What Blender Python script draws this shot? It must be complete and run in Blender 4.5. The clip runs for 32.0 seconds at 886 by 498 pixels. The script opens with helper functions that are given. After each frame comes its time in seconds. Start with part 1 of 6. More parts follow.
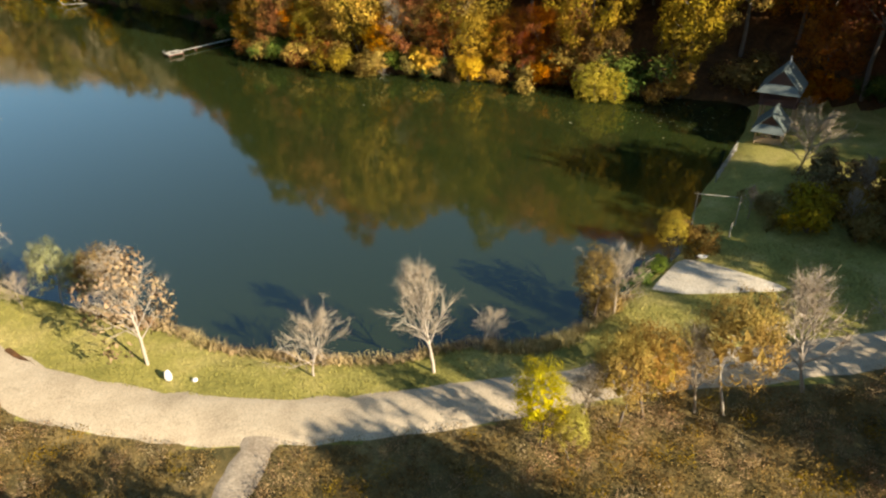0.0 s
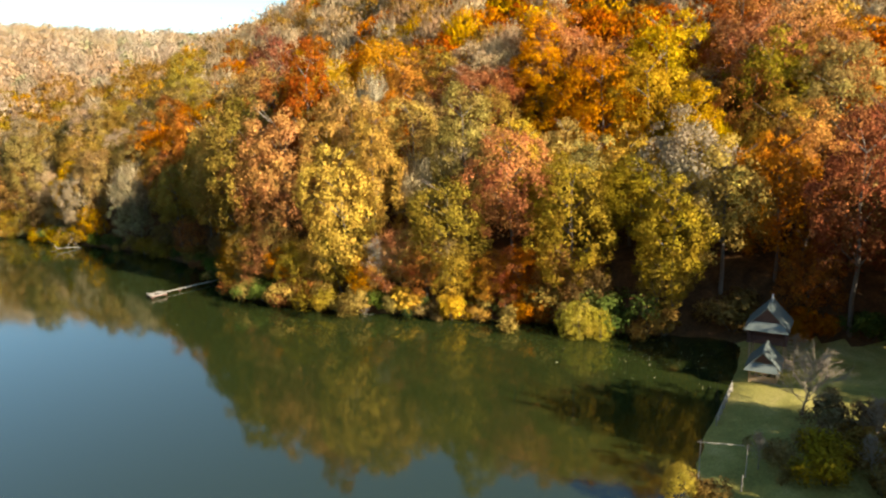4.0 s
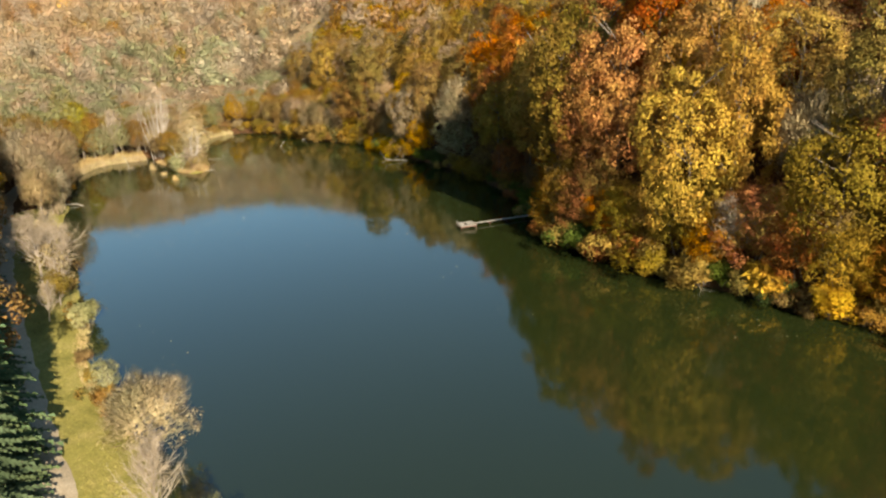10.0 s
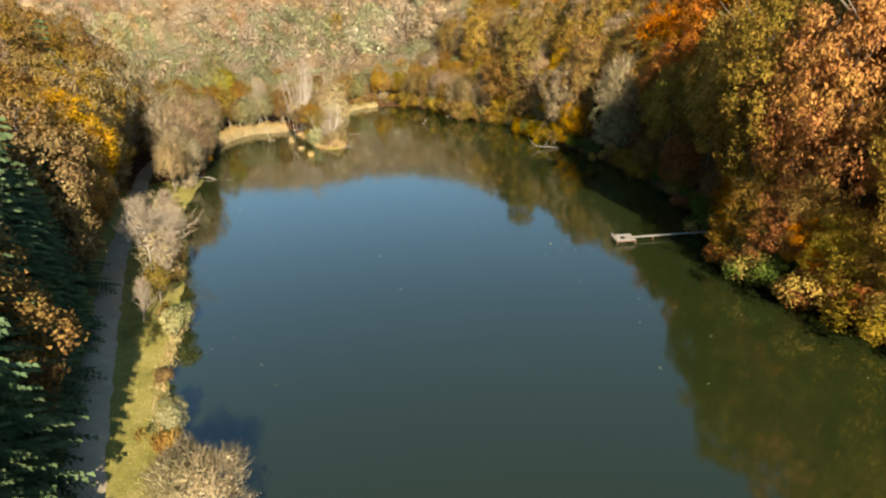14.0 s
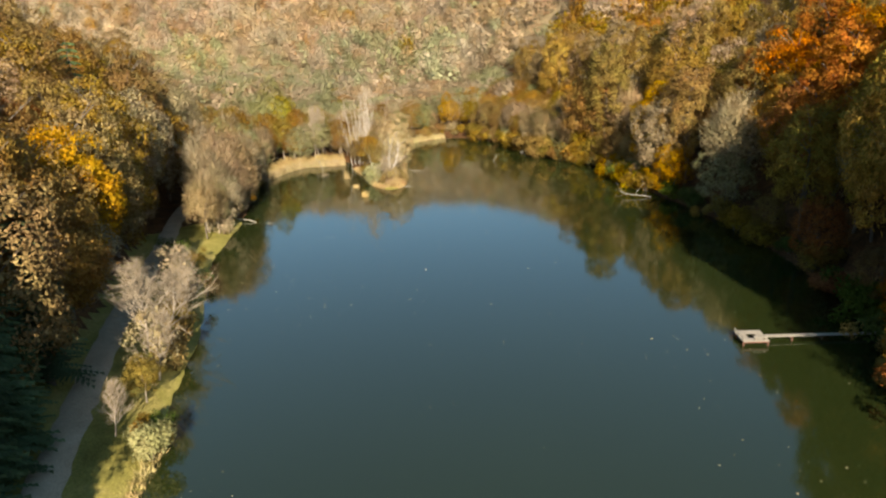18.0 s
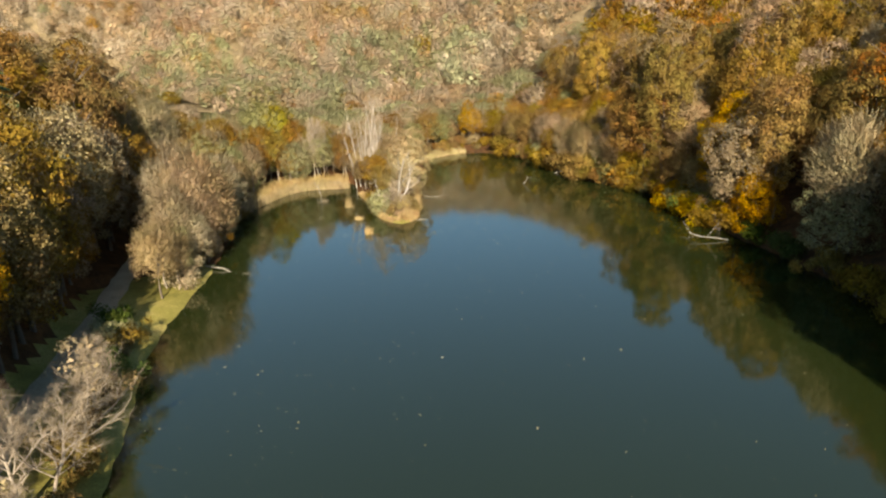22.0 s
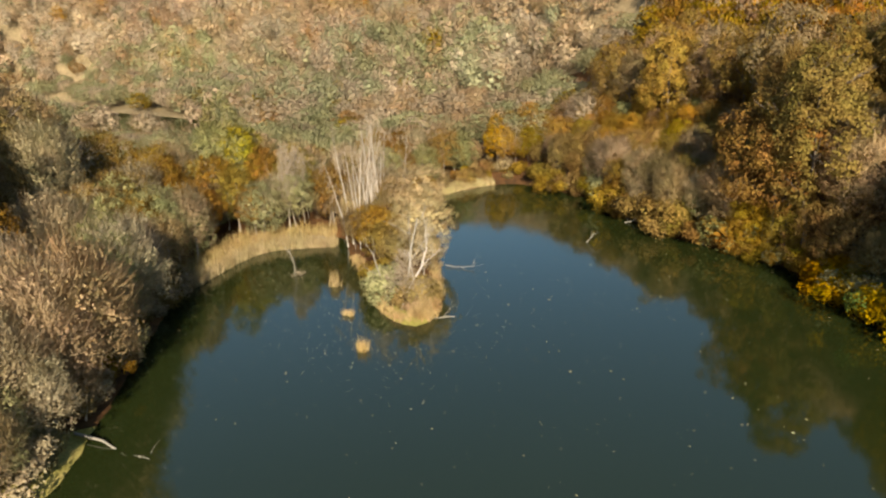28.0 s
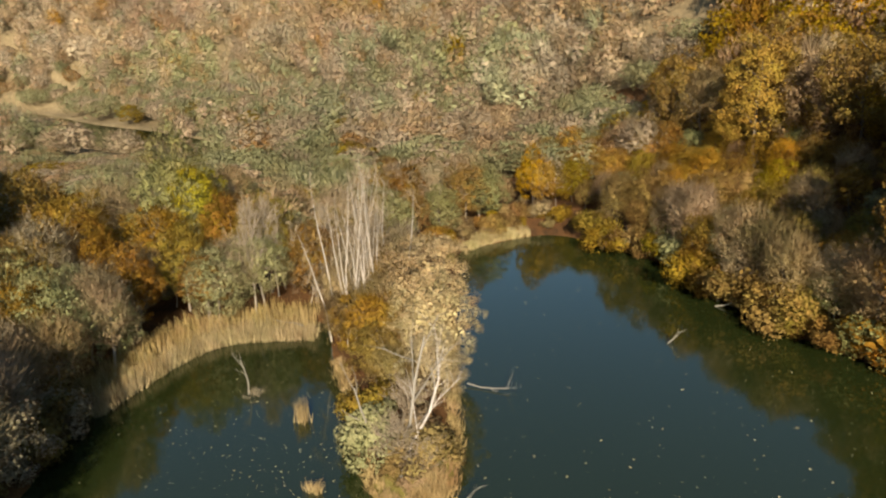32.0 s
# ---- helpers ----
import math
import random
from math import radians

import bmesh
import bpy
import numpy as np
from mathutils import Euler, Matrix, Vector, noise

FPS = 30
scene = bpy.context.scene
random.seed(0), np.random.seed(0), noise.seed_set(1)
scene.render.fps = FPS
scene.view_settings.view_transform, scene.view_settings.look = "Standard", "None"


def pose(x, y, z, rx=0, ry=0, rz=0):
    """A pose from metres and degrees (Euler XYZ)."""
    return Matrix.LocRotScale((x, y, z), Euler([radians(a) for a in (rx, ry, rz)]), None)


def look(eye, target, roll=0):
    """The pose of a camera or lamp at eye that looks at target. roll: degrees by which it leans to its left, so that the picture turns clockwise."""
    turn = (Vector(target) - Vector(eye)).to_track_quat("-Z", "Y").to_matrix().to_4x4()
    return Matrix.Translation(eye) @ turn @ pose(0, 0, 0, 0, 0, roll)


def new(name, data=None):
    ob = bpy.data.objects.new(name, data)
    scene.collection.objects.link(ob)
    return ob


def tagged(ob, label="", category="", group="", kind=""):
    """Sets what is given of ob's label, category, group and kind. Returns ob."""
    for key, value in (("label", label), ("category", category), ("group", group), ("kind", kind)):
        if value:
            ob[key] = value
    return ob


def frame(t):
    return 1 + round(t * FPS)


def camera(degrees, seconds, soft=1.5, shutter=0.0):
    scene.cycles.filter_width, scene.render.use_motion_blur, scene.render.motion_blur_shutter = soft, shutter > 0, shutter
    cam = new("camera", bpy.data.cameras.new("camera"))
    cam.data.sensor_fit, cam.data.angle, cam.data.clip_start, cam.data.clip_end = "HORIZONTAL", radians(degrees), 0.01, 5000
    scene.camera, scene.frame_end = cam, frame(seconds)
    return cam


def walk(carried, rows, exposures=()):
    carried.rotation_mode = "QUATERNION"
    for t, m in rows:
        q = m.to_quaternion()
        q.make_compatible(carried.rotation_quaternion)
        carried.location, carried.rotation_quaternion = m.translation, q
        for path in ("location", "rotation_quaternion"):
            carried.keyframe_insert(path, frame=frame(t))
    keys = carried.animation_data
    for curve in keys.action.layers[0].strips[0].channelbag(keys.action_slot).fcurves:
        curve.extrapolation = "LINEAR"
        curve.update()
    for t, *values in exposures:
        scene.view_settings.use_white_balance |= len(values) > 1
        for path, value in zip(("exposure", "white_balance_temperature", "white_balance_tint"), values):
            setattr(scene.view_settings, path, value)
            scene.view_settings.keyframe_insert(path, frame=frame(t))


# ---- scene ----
cam = camera(65.4, 32.0, 2.3)
PATH = [
    (0, (2.472, -0.145, 32.448), (2.406, 1.555, 31.398), -3.1),
    (0.5, (2.616, -0.026, 32.445), (2.608, 1.723, 31.475), -3.1),
    (1, (2.752, 0.116, 32.442), (2.753, 1.907, 31.553), -3.0),
    (1.5, (2.875, 0.329, 32.438), (2.88, 2.155, 31.623), -3.1),
    (2, (2.973, 0.667, 32.434), (2.982, 2.525, 31.693), -3.0),
    (2.5, (3.017, 1.204, 32.429), (3.031, 3.09, 31.762), -3.0),
    (4.5, (2.934, 4.27, 32.392), (2.908, 6.231, 31.999), -2.9),
    (5, (2.854, 5.234, 32.389), (2.674, 7.193, 32.025), -3.0),
    (5.5, (2.675, 6.493, 32.388), (2.284, 8.421, 32.03), -3.2),
    (6, (2.394, 8.004, 32.383), (1.866, 9.901, 32.03), -3.3),
    (6.5, (2.06, 9.613, 32.372), (1.437, 11.479, 32.015), -3.3),
    (7, (1.667, 11.289, 32.355), (0.95, 13.118, 31.981), -3.4),
    (7.5, (1.209, 13.007, 32.333), (0.404, 14.796, 31.943), -3.5),
    (8, (0.678, 14.745, 32.309), (-0.191, 16.5, 31.9), -3.5),
    (8.5, (0.076, 16.502, 32.281), (-0.797, 18.25, 31.854), -3.4),
    (9, (-0.591, 18.288, 32.252), (-1.459, 20.027, 31.778), -3.4),
    (9.5, (-1.319, 20.107, 32.224), (-2.181, 21.825, 31.672), -3.3),
    (10, (-2.106, 21.95, 32.199), (-2.967, 23.642, 31.569), -3.3),
    (10.5, (-2.951, 23.811, 32.178), (-3.859, 25.457, 31.494), -3.3),
    (11, (-3.838, 25.678, 32.164), (-4.861, 27.252, 31.474), -3.4),
    (11.5, (-4.771, 27.545, 32.156), (-5.827, 29.097, 31.466), -3.3),
    (12, (-5.771, 29.405, 32.152), (-6.823, 30.959, 31.461), -3.2),
    (12.5, (-6.833, 31.274, 32.15), (-7.901, 32.817, 31.458), -3.1),
    (13, (-7.96, 33.158, 32.143), (-9.058, 34.681, 31.452), -3.0),
    (13.5, (-9.173, 35.052, 32.133), (-10.32, 36.539, 31.444), -3.0),
    (14, (-10.497, 36.963, 32.12), (-11.693, 38.41, 31.433), -2.9),
    (14.5, (-11.956, 38.904, 32.102), (-13.186, 40.322, 31.415), -2.7),
    (16.5, (-18.405, 46.896, 31.973), (-19.69, 48.293, 31.342), -2.5),
    (17, (-20.129, 48.939, 31.959), (-21.434, 50.322, 31.339), -2.6),
    (17.5, (-21.957, 51.023, 31.948), (-23.286, 52.384, 31.33), -2.6),
    (18, (-23.879, 53.146, 31.937), (-25.233, 54.482, 31.317), -2.5),
    (18.5, (-25.907, 55.312, 31.925), (-27.269, 56.638, 31.303), -2.5),
    (19, (-28.058, 57.53, 31.913), (-29.42, 58.856, 31.29), -2.5),
    (19.5, (-30.34, 59.806, 31.901), (-31.702, 61.13, 31.277), -2.5),
    (20, (-32.74, 62.135, 31.889), (-34.105, 63.456, 31.265), -2.5),
    (20.5, (-35.239, 64.507, 31.874), (-36.61, 65.823, 31.25), -2.5),
    (21, (-37.823, 66.919, 31.854), (-39.204, 68.225, 31.231), -2.5),
    (21.5, (-40.5, 69.366, 31.829), (-41.89, 70.663, 31.208), -2.6),
    (22, (-43.242, 71.845, 31.802), (-44.63, 73.144, 31.181), -2.6),
    (22.5, (-46.023, 74.342, 31.774), (-47.41, 75.642, 31.152), -2.7),
    (23, (-48.838, 76.848, 31.747), (-50.225, 78.149, 31.127), -2.7),
    (23.5, (-51.687, 79.351, 31.724), (-53.073, 80.654, 31.105), -2.8),
    (24, (-54.576, 81.84, 31.704), (-55.961, 83.141, 31.08), -2.9),
    (24.5, (-57.502, 84.289, 31.689), (-58.886, 85.589, 31.061), -2.8),
    (25, (-60.439, 86.663, 31.673), (-61.823, 87.963, 31.045), -2.8),
    (25.5, (-63.366, 88.938, 31.65), (-64.752, 90.233, 31.019), -2.7),
    (27.5, (-74.977, 97.676, 31.431), (-76.364, 98.972, 30.801), -2.4),
    (28, (-77.819, 99.926, 31.409), (-79.207, 101.216, 30.77), -2.5),
    (28.5, (-80.604, 102.258, 31.395), (-82.003, 103.535, 30.755), -2.4),
    (29, (-83.358, 104.681, 31.383), (-84.764, 105.951, 30.744), -2.4),
    (29.5, (-86.103, 107.194, 31.373), (-87.529, 108.443, 30.735), -2.4),
    (30, (-88.844, 109.787, 31.364), (-90.274, 111.031, 30.726), -2.4),
    (30.5, (-91.587, 112.444, 31.358), (-93.021, 113.683, 30.72), -2.5),
    (31, (-94.326, 115.142, 31.357), (-95.759, 116.384, 30.72), -2.6),
    (31.5, (-97.06, 117.854, 31.362), (-98.491, 119.101, 30.73), -2.4),
    (32, (-99.791, 120.568, 31.37), (-101.22, 121.82, 30.747), -2.3),
]
EXPOSURES = [(0, 1.9), (2, 2.15), (4.5, 2.15), (5.5, 1.95), (7, 1.45), (9, 1.5), (11, 1.72), (14, 1.74), (21, 1.55), (28, 1.38), (32, 1.15)]
walk(cam, [(t, look(eye, target, roll)) for t, eye, target, roll in PATH], EXPOSURES)

# ---- world and sun ----
SUN_DIR = Vector((0.777, -0.629, 0.0)).normalized()
SUN_ELEV = radians(26)
world = bpy.data.worlds.new("sky")
scene.world = world
world.use_nodes = True
wn, wl = world.node_tree.nodes, world.node_tree.links
sky = wn.new("ShaderNodeTexSky")
sky.sky_type, sky.sun_disc = "NISHITA", False
sky.sun_elevation, sky.sun_rotation = SUN_ELEV, math.atan2(SUN_DIR.x, SUN_DIR.y)
sky.air_density, sky.dust_density, sky.ozone_density = 1.0, 0.5, 2.0
tint = wn.new("ShaderNodeMix")
tint.data_type, tint.blend_type = "RGBA", "MULTIPLY"
tint.inputs["Factor"].default_value, tint.inputs["B"].default_value = 1.0, (0.80, 0.96, 0.93, 1)
wl.new(sky.outputs["Color"], tint.inputs["A"])
wl.new(tint.outputs["Result"], wn["Background"].inputs["Color"])
wn["Background"].inputs["Strength"].default_value = 0.068
sun = new("sun", bpy.data.lights.new("sun", "SUN"))
sun.data.energy, sun.data.angle, sun.data.color = 5.0, radians(0.55), (1.0, 0.86, 0.66)
to_sun = Vector((SUN_DIR.x * math.cos(SUN_ELEV), SUN_DIR.y * math.cos(SUN_ELEV), math.sin(SUN_ELEV)))
sun.matrix_world = look(to_sun * 300, (0, 0, 0))


# ---- materials ----
def shader(name):
    m = bpy.data.materials.new(name)
    m.use_nodes = True
    return m, m.node_tree.nodes, m.node_tree.links, m.node_tree.nodes["Principled BSDF"]


def noise_node(n, l, scale, detail=4.0, rough=0.6, vec=None, distort=0.0):
    x = n.new("ShaderNodeTexNoise")
    x.inputs["Scale"].default_value, x.inputs["Detail"].default_value = scale, detail
    x.inputs["Roughness"].default_value, x.inputs["Distortion"].default_value = rough, distort
    if vec is not None:
        l.new(vec, x.inputs["Vector"])
    return x.outputs["Fac"]


def ramp_node(n, l, fac, stops):
    r = n.new("ShaderNodeValToRGB")
    e = r.color_ramp.elements
    while len(e) < len(stops):
        e.new(0.5)
    for k, (p, c) in zip(e, stops):
        k.position, k.color = p, (*c, 1)
    l.new(fac, r.inputs["Fac"])
    return r.outputs["Color"]


def mix_node(n, l, fac, a, b, kind="MIX"):
    m = n.new("ShaderNodeMix")
    m.data_type, m.blend_type = "RGBA", kind
    for sock, v in ((m.inputs["Factor"], fac), (m.inputs["A"], a), (m.inputs["B"], b)):
        if isinstance(v, (int, float)):
            sock.default_value = v
        elif isinstance(v, tuple):
            sock.default_value = (*v, 1)
        else:
            l.new(v, sock)
    return m.outputs["Result"]


def bump_node(n, l, height, strength, dist, bsdf):
    b = n.new("ShaderNodeBump")
    b.inputs["Strength"].default_value, b.inputs["Distance"].default_value = strength, dist
    l.new(height, b.inputs["Height"])
    l.new(b.outputs["Normal"], bsdf.inputs["Normal"])


def leaf_mat(name, dark, mid, light, trans=0.3, far=False):
    """Foliage: two scales of colour in the world, a jitter for each plant, light passing through."""
    m, n, l, b = shader(name)
    pos = n.new("ShaderNodeNewGeometry").outputs["Position"]
    rnd = n.new("ShaderNodeObjectInfo").outputs["Random"]
    col = ramp_node(n, l, noise_node(n, l, 0.09 if far else 0.5, 4 if far else 5, 0.5 if far else 0.7, pos), [(0.25, dark), (0.5, mid), (0.75, light)])
    leafy = noise_node(n, l, 2.6, 3, 0.65, pos)
    fine = ramp_node(n, l, leafy, [(0.3, (0.97, 0.96, 0.95)), (0.7, (1.07, 1.06, 1.05))] if far else [(0.3, (0.86, 0.85, 0.83)), (0.7, (1.18, 1.16, 1.12))])
    col = mix_node(n, l, 1.0, col, fine, "MULTIPLY")
    broad = ramp_node(n, l, noise_node(n, l, 0.11, 2, 0.5, pos), [(0.3, (0.97, 0.88, 0.8)), (0.5, (0.99, 0.98, 0.96)), (0.7, (1.08, 1.05, 1.0))])
    col = mix_node(n, l, 1.0, col, broad, "MULTIPLY")
    isl = n.new("ShaderNodeNewGeometry").outputs["Random Per Island"]
    col = mix_node(n, l, 1.0, col, ramp_node(n, l, isl, [(0.0, (0.93, 0.93, 0.92)), (1.0, (1.07, 1.07, 1.07))] if far else [(0.0, (0.76, 0.75, 0.72)), (1.0, (1.18, 1.18, 1.16))]), "MULTIPLY")
    hsv = n.new("ShaderNodeHueSaturation")
    for sock, lo, hi in (("Hue", 0.49, 0.51), ("Value", 0.8, 1.18), ("Saturation", 0.9, 1.1)):
        mr = n.new("ShaderNodeMapRange")
        mr.inputs["To Min"].default_value, mr.inputs["To Max"].default_value = lo, hi
        mm = n.new("ShaderNodeMath")
        mm.operation = "MULTIPLY"
        mm.inputs[1].default_value = {"Hue": 7.13, "Value": 3.7, "Saturation": 13.1}[sock]
        fr = n.new("ShaderNodeMath")
        fr.operation = "FRACT"
        l.new(rnd, mm.inputs[0]), l.new(mm.outputs[0], fr.inputs[0]), l.new(fr.outputs[0], mr.inputs["Value"])
        if sock == "Hue":
            drift = n.new("ShaderNodeMath")
            drift.operation, drift.inputs[1].default_value = "MULTIPLY_ADD", 0.075
            l.new(noise_node(n, l, 0.32, 3, 0.6, pos, 0.5), drift.inputs[0])
            less = n.new("ShaderNodeMath")
            less.operation, less.inputs[1].default_value = "SUBTRACT", 0.0375
            l.new(mr.outputs["Result"], less.inputs[0])
            l.new(less.outputs[0], drift.inputs[2])
            l.new(drift.outputs[0], hsv.inputs[sock])
        else:
            l.new(mr.outputs["Result"], hsv.inputs[sock])
    l.new(col, hsv.inputs["Color"])
    l.new(hsv.outputs["Color"], b.inputs["Base Color"])
    b.inputs["Roughness"].default_value = 0.9
    b.inputs["Specular IOR Level"].default_value = 0.03
    t = n.new("ShaderNodeBsdfTranslucent")
    l.new(hsv.outputs["Color"], t.inputs["Color"])
    mx = n.new("ShaderNodeMixShader")
    mx.inputs["Fac"].default_value = trans
    l.new(b.outputs[0], mx.inputs[1]), l.new(t.outputs[0], mx.inputs[2])
    l.new(mx.outputs[0], n["Material Output"].inputs["Surface"])
    return m


def plain_mat(name, dark, light, scale, rough=0.8, bump=0.3, dist=0.02, stretch=None, fine=8.0, metal=0.0):
    """Wood, bark, stone and earth: two scales of noise with relief."""
    m, n, l, b = shader(name)
    co = n.new("ShaderNodeTexCoord").outputs["Object"]
    if stretch:
        mp = n.new("ShaderNodeMapping")
        mp.inputs["Scale"].default_value = stretch
        l.new(co, mp.inputs["Vector"])
        co = mp.outputs["Vector"]
    big = noise_node(n, l, scale, 5, 0.65, co)
    small = noise_node(n, l, scale * fine, 3, 0.6, co)
    col = ramp_node(n, l, big, [(0.3, dark), (0.7, light)])
    col = mix_node(n, l, 0.5, col, ramp_node(n, l, small, [(0.3, dark), (0.75, light)]))
    l.new(col, b.inputs["Base Color"])
    b.inputs["Roughness"].default_value, b.inputs["Metallic"].default_value = rough, metal
    bump_node(n, l, small, bump, dist, b)
    return m


def ground_mat(name, stops, scale, patch, bump=0.6, dist=0.12):
    m, n, l, b = shader(name)
    pos = n.new("ShaderNodeNewGeometry").outputs["Position"]
    big = noise_node(n, l, patch, 6, 0.7, pos, 0.4)
    fine = noise_node(n, l, scale, 4, 0.7, pos)
    col = ramp_node(n, l, big, stops)
    col = mix_node(n, l, 1.0, col, ramp_node(n, l, fine, [(0.25, (0.55, 0.55, 0.5)), (0.75, (1.35, 1.3, 1.25))]), "MULTIPLY")
    l.new(col, b.inputs["Base Color"])
    b.inputs["Roughness"].default_value = 0.95
    b.inputs["Specular IOR Level"].default_value = 0.1
    bump_node(n, l, fine, bump, dist, b)
    return m


GRASS = ground_mat("grass", [(0.28, (0.115, 0.112, 0.027)), (0.5, (0.215, 0.195, 0.052)), (0.72, (0.33, 0.275, 0.105))], 5.0, 0.16)
LITTER = ground_mat("leaf_litter", [(0.3, (0.035, 0.022, 0.012)), (0.55, (0.10, 0.05, 0.02)), (0.75, (0.17, 0.085, 0.03))], 3.0, 0.3)
SCRUB = ground_mat("dry_scrub", [(0.3, (0.05, 0.045, 0.018)), (0.5, (0.12, 0.09, 0.035)), (0.72, (0.22, 0.16, 0.065))], 3.0, 0.35)
GRAVEL = ground_mat("gravel", [(0.25, (0.25, 0.205, 0.145)), (0.5, (0.335, 0.28, 0.2)), (0.75, (0.41, 0.35, 0.26))], 9.0, 0.35, 0.3, 0.02)
SAND = ground_mat("sand", [(0.25, (0.31, 0.275, 0.215)), (0.6, (0.41, 0.37, 0.30)), (0.8, (0.47, 0.43, 0.36))], 6.0, 0.5, 0.3, 0.03)
VALLEY = ground_mat("valley_floor", [(0.3, (0.12, 0.095, 0.055)), (0.5, (0.19, 0.15, 0.088)), (0.75, (0.27, 0.215, 0.13))], 0.8, 0.03)
TRACK = ground_mat("bare_track", [(0.25, (0.14, 0.11, 0.08)), (0.5, (0.24, 0.2, 0.15)), (0.75, (0.34, 0.29, 0.22))], 6.0, 0.5, 0.4, 0.04)

GOLD = leaf_mat("leaves_gold", (0.21, 0.12, 0.018), (0.40, 0.25, 0.031), (0.55, 0.375, 0.052))
ORANGE = leaf_mat("leaves_orange", (0.215, 0.080, 0.012), (0.37, 0.148, 0.019), (0.47, 0.21, 0.028))
RUST = leaf_mat("leaves_rust", (0.135, 0.044, 0.011), (0.24, 0.082, 0.018), (0.325, 0.122, 0.026))
OLIVE = leaf_mat("leaves_olive", (0.12, 0.088, 0.017), (0.225, 0.165, 0.028), (0.34, 0.25, 0.047))
UMBER = leaf_mat("leaves_umber", (0.125, 0.073, 0.019), (0.235, 0.148, 0.038), (0.35, 0.235, 0.068))
TAN = leaf_mat("leaves_tan", (0.21, 0.15, 0.085), (0.335, 0.25, 0.148), (0.45, 0.355, 0.22))
GREYTAN = leaf_mat("leaves_grey_tan", (0.19, 0.155, 0.095), (0.325, 0.27, 0.172), (0.47, 0.40, 0.265))
CREAM = leaf_mat("leaves_cream", (0.27, 0.215, 0.12), (0.42, 0.345, 0.20), (0.54, 0.455, 0.285))
SAGE = leaf_mat("leaves_sage", (0.15, 0.155, 0.065), (0.265, 0.265, 0.125), (0.39, 0.38, 0.20))
LIME = leaf_mat("leaves_lime", (0.2, 0.185, 0.022), (0.36, 0.315, 0.04), (0.51, 0.44, 0.07))
GREEN = leaf_mat("leaves_green", (0.04, 0.062, 0.014), (0.08, 0.115, 0.024), (0.15, 0.19, 0.045))
SPRUCE = leaf_mat("needles", (0.03, 0.05, 0.026), (0.065, 0.10, 0.05), (0.125, 0.17, 0.085), 0.1)
REED = leaf_mat("reed_blades", (0.21, 0.155, 0.07), (0.35, 0.275, 0.14), (0.48, 0.39, 0.22), 0.2)
BRUSH = leaf_mat("brush", (0.10, 0.072, 0.028), (0.205, 0.15, 0.062), (0.33, 0.25, 0.11), 0.15)
BLEAF = leaf_mat("fallen_leaves", (0.35, 0.25, 0.10), (0.5, 0.42, 0.25), (0.65, 0.6, 0.48), 0.0)
FAR_TAN = leaf_mat("far_tan", (0.29, 0.212, 0.125), (0.38, 0.283, 0.172), (0.47, 0.36, 0.225), 0.25, True)
FAR_GREY = leaf_mat("far_grey", (0.275, 0.225, 0.155), (0.365, 0.30, 0.21), (0.46, 0.385, 0.275), 0.25, True)
FAR_SAGE = leaf_mat("far_sage", (0.19, 0.195, 0.105), (0.265, 0.268, 0.15), (0.355, 0.35, 0.205), 0.25, True)
FAR_BROWN = leaf_mat("far_brown", (0.22, 0.14, 0.06), (0.30, 0.195, 0.085), (0.39, 0.26, 0.115), 0.25, True)
FAR_AMBER = leaf_mat("far_amber", (0.31, 0.185, 0.05), (0.40, 0.245, 0.065), (0.49, 0.31, 0.085), 0.25, True)
BARK = plain_mat("bark", (0.06, 0.045, 0.032), (0.17, 0.135, 0.1), 3.0, 0.9, 0.6, 0.03, (1, 1, 0.25))
PALE = plain_mat("pale_bark", (0.19, 0.155, 0.115), (0.37, 0.315, 0.25), 2.0, 0.85, 0.4, 0.02, (1, 1, 0.5))
BIRCH = plain_mat("birch_bark", (0.30, 0.26, 0.22), (0.58, 0.53, 0.47), 2.0, 0.8, 0.3, 0.01, (1, 1, 0.5))
TWIG = plain_mat("twigs", (0.16, 0.12, 0.075), (0.31, 0.25, 0.17), 2.0, 0.9, 0.3, 0.01)
PALEWOOD = plain_mat("weathered_wood", (0.13, 0.115, 0.09), (0.30, 0.27, 0.225), 3.0, 0.85, 0.4, 0.01, (4, 0.6, 4))
DARKWOOD = plain_mat("dark_stained_wood", (0.05, 0.022, 0.016), (0.13, 0.055, 0.035), 3.0, 0.7, 0.3, 0.01, (4, 4, 0.6))
LOGWOOD = plain_mat("log_wood", (0.25, 0.16, 0.08), (0.5, 0.36, 0.2), 3.0, 0.8, 0.4, 0.01, (0.6, 4, 4))
ROOF = plain_mat("roof_slate", (0.05, 0.062, 0.055), (0.11, 0.13, 0.115), 2.0, 0.6, 0.3, 0.01)
STONE = plain_mat("pale_stone", (0.36, 0.34, 0.30), (0.6, 0.58, 0.53), 5.0, 0.8, 0.3, 0.01)


def water_mat():
    m, n, l, b = shader("lake_water")
    pos = n.new("ShaderNodeNewGeometry").outputs["Position"]
    col = ramp_node(n, l, noise_node(n, l, 0.03, 3, 0.5, pos), [(0.3, (0.0115, 0.0165, 0.0040)), (0.7, (0.0130, 0.0185, 0.0047))])
    l.new(col, b.inputs["Base Color"])
    b.inputs["Roughness"].default_value, b.inputs["IOR"].default_value = 0.06, 1.62
    return m


WATER = water_mat()


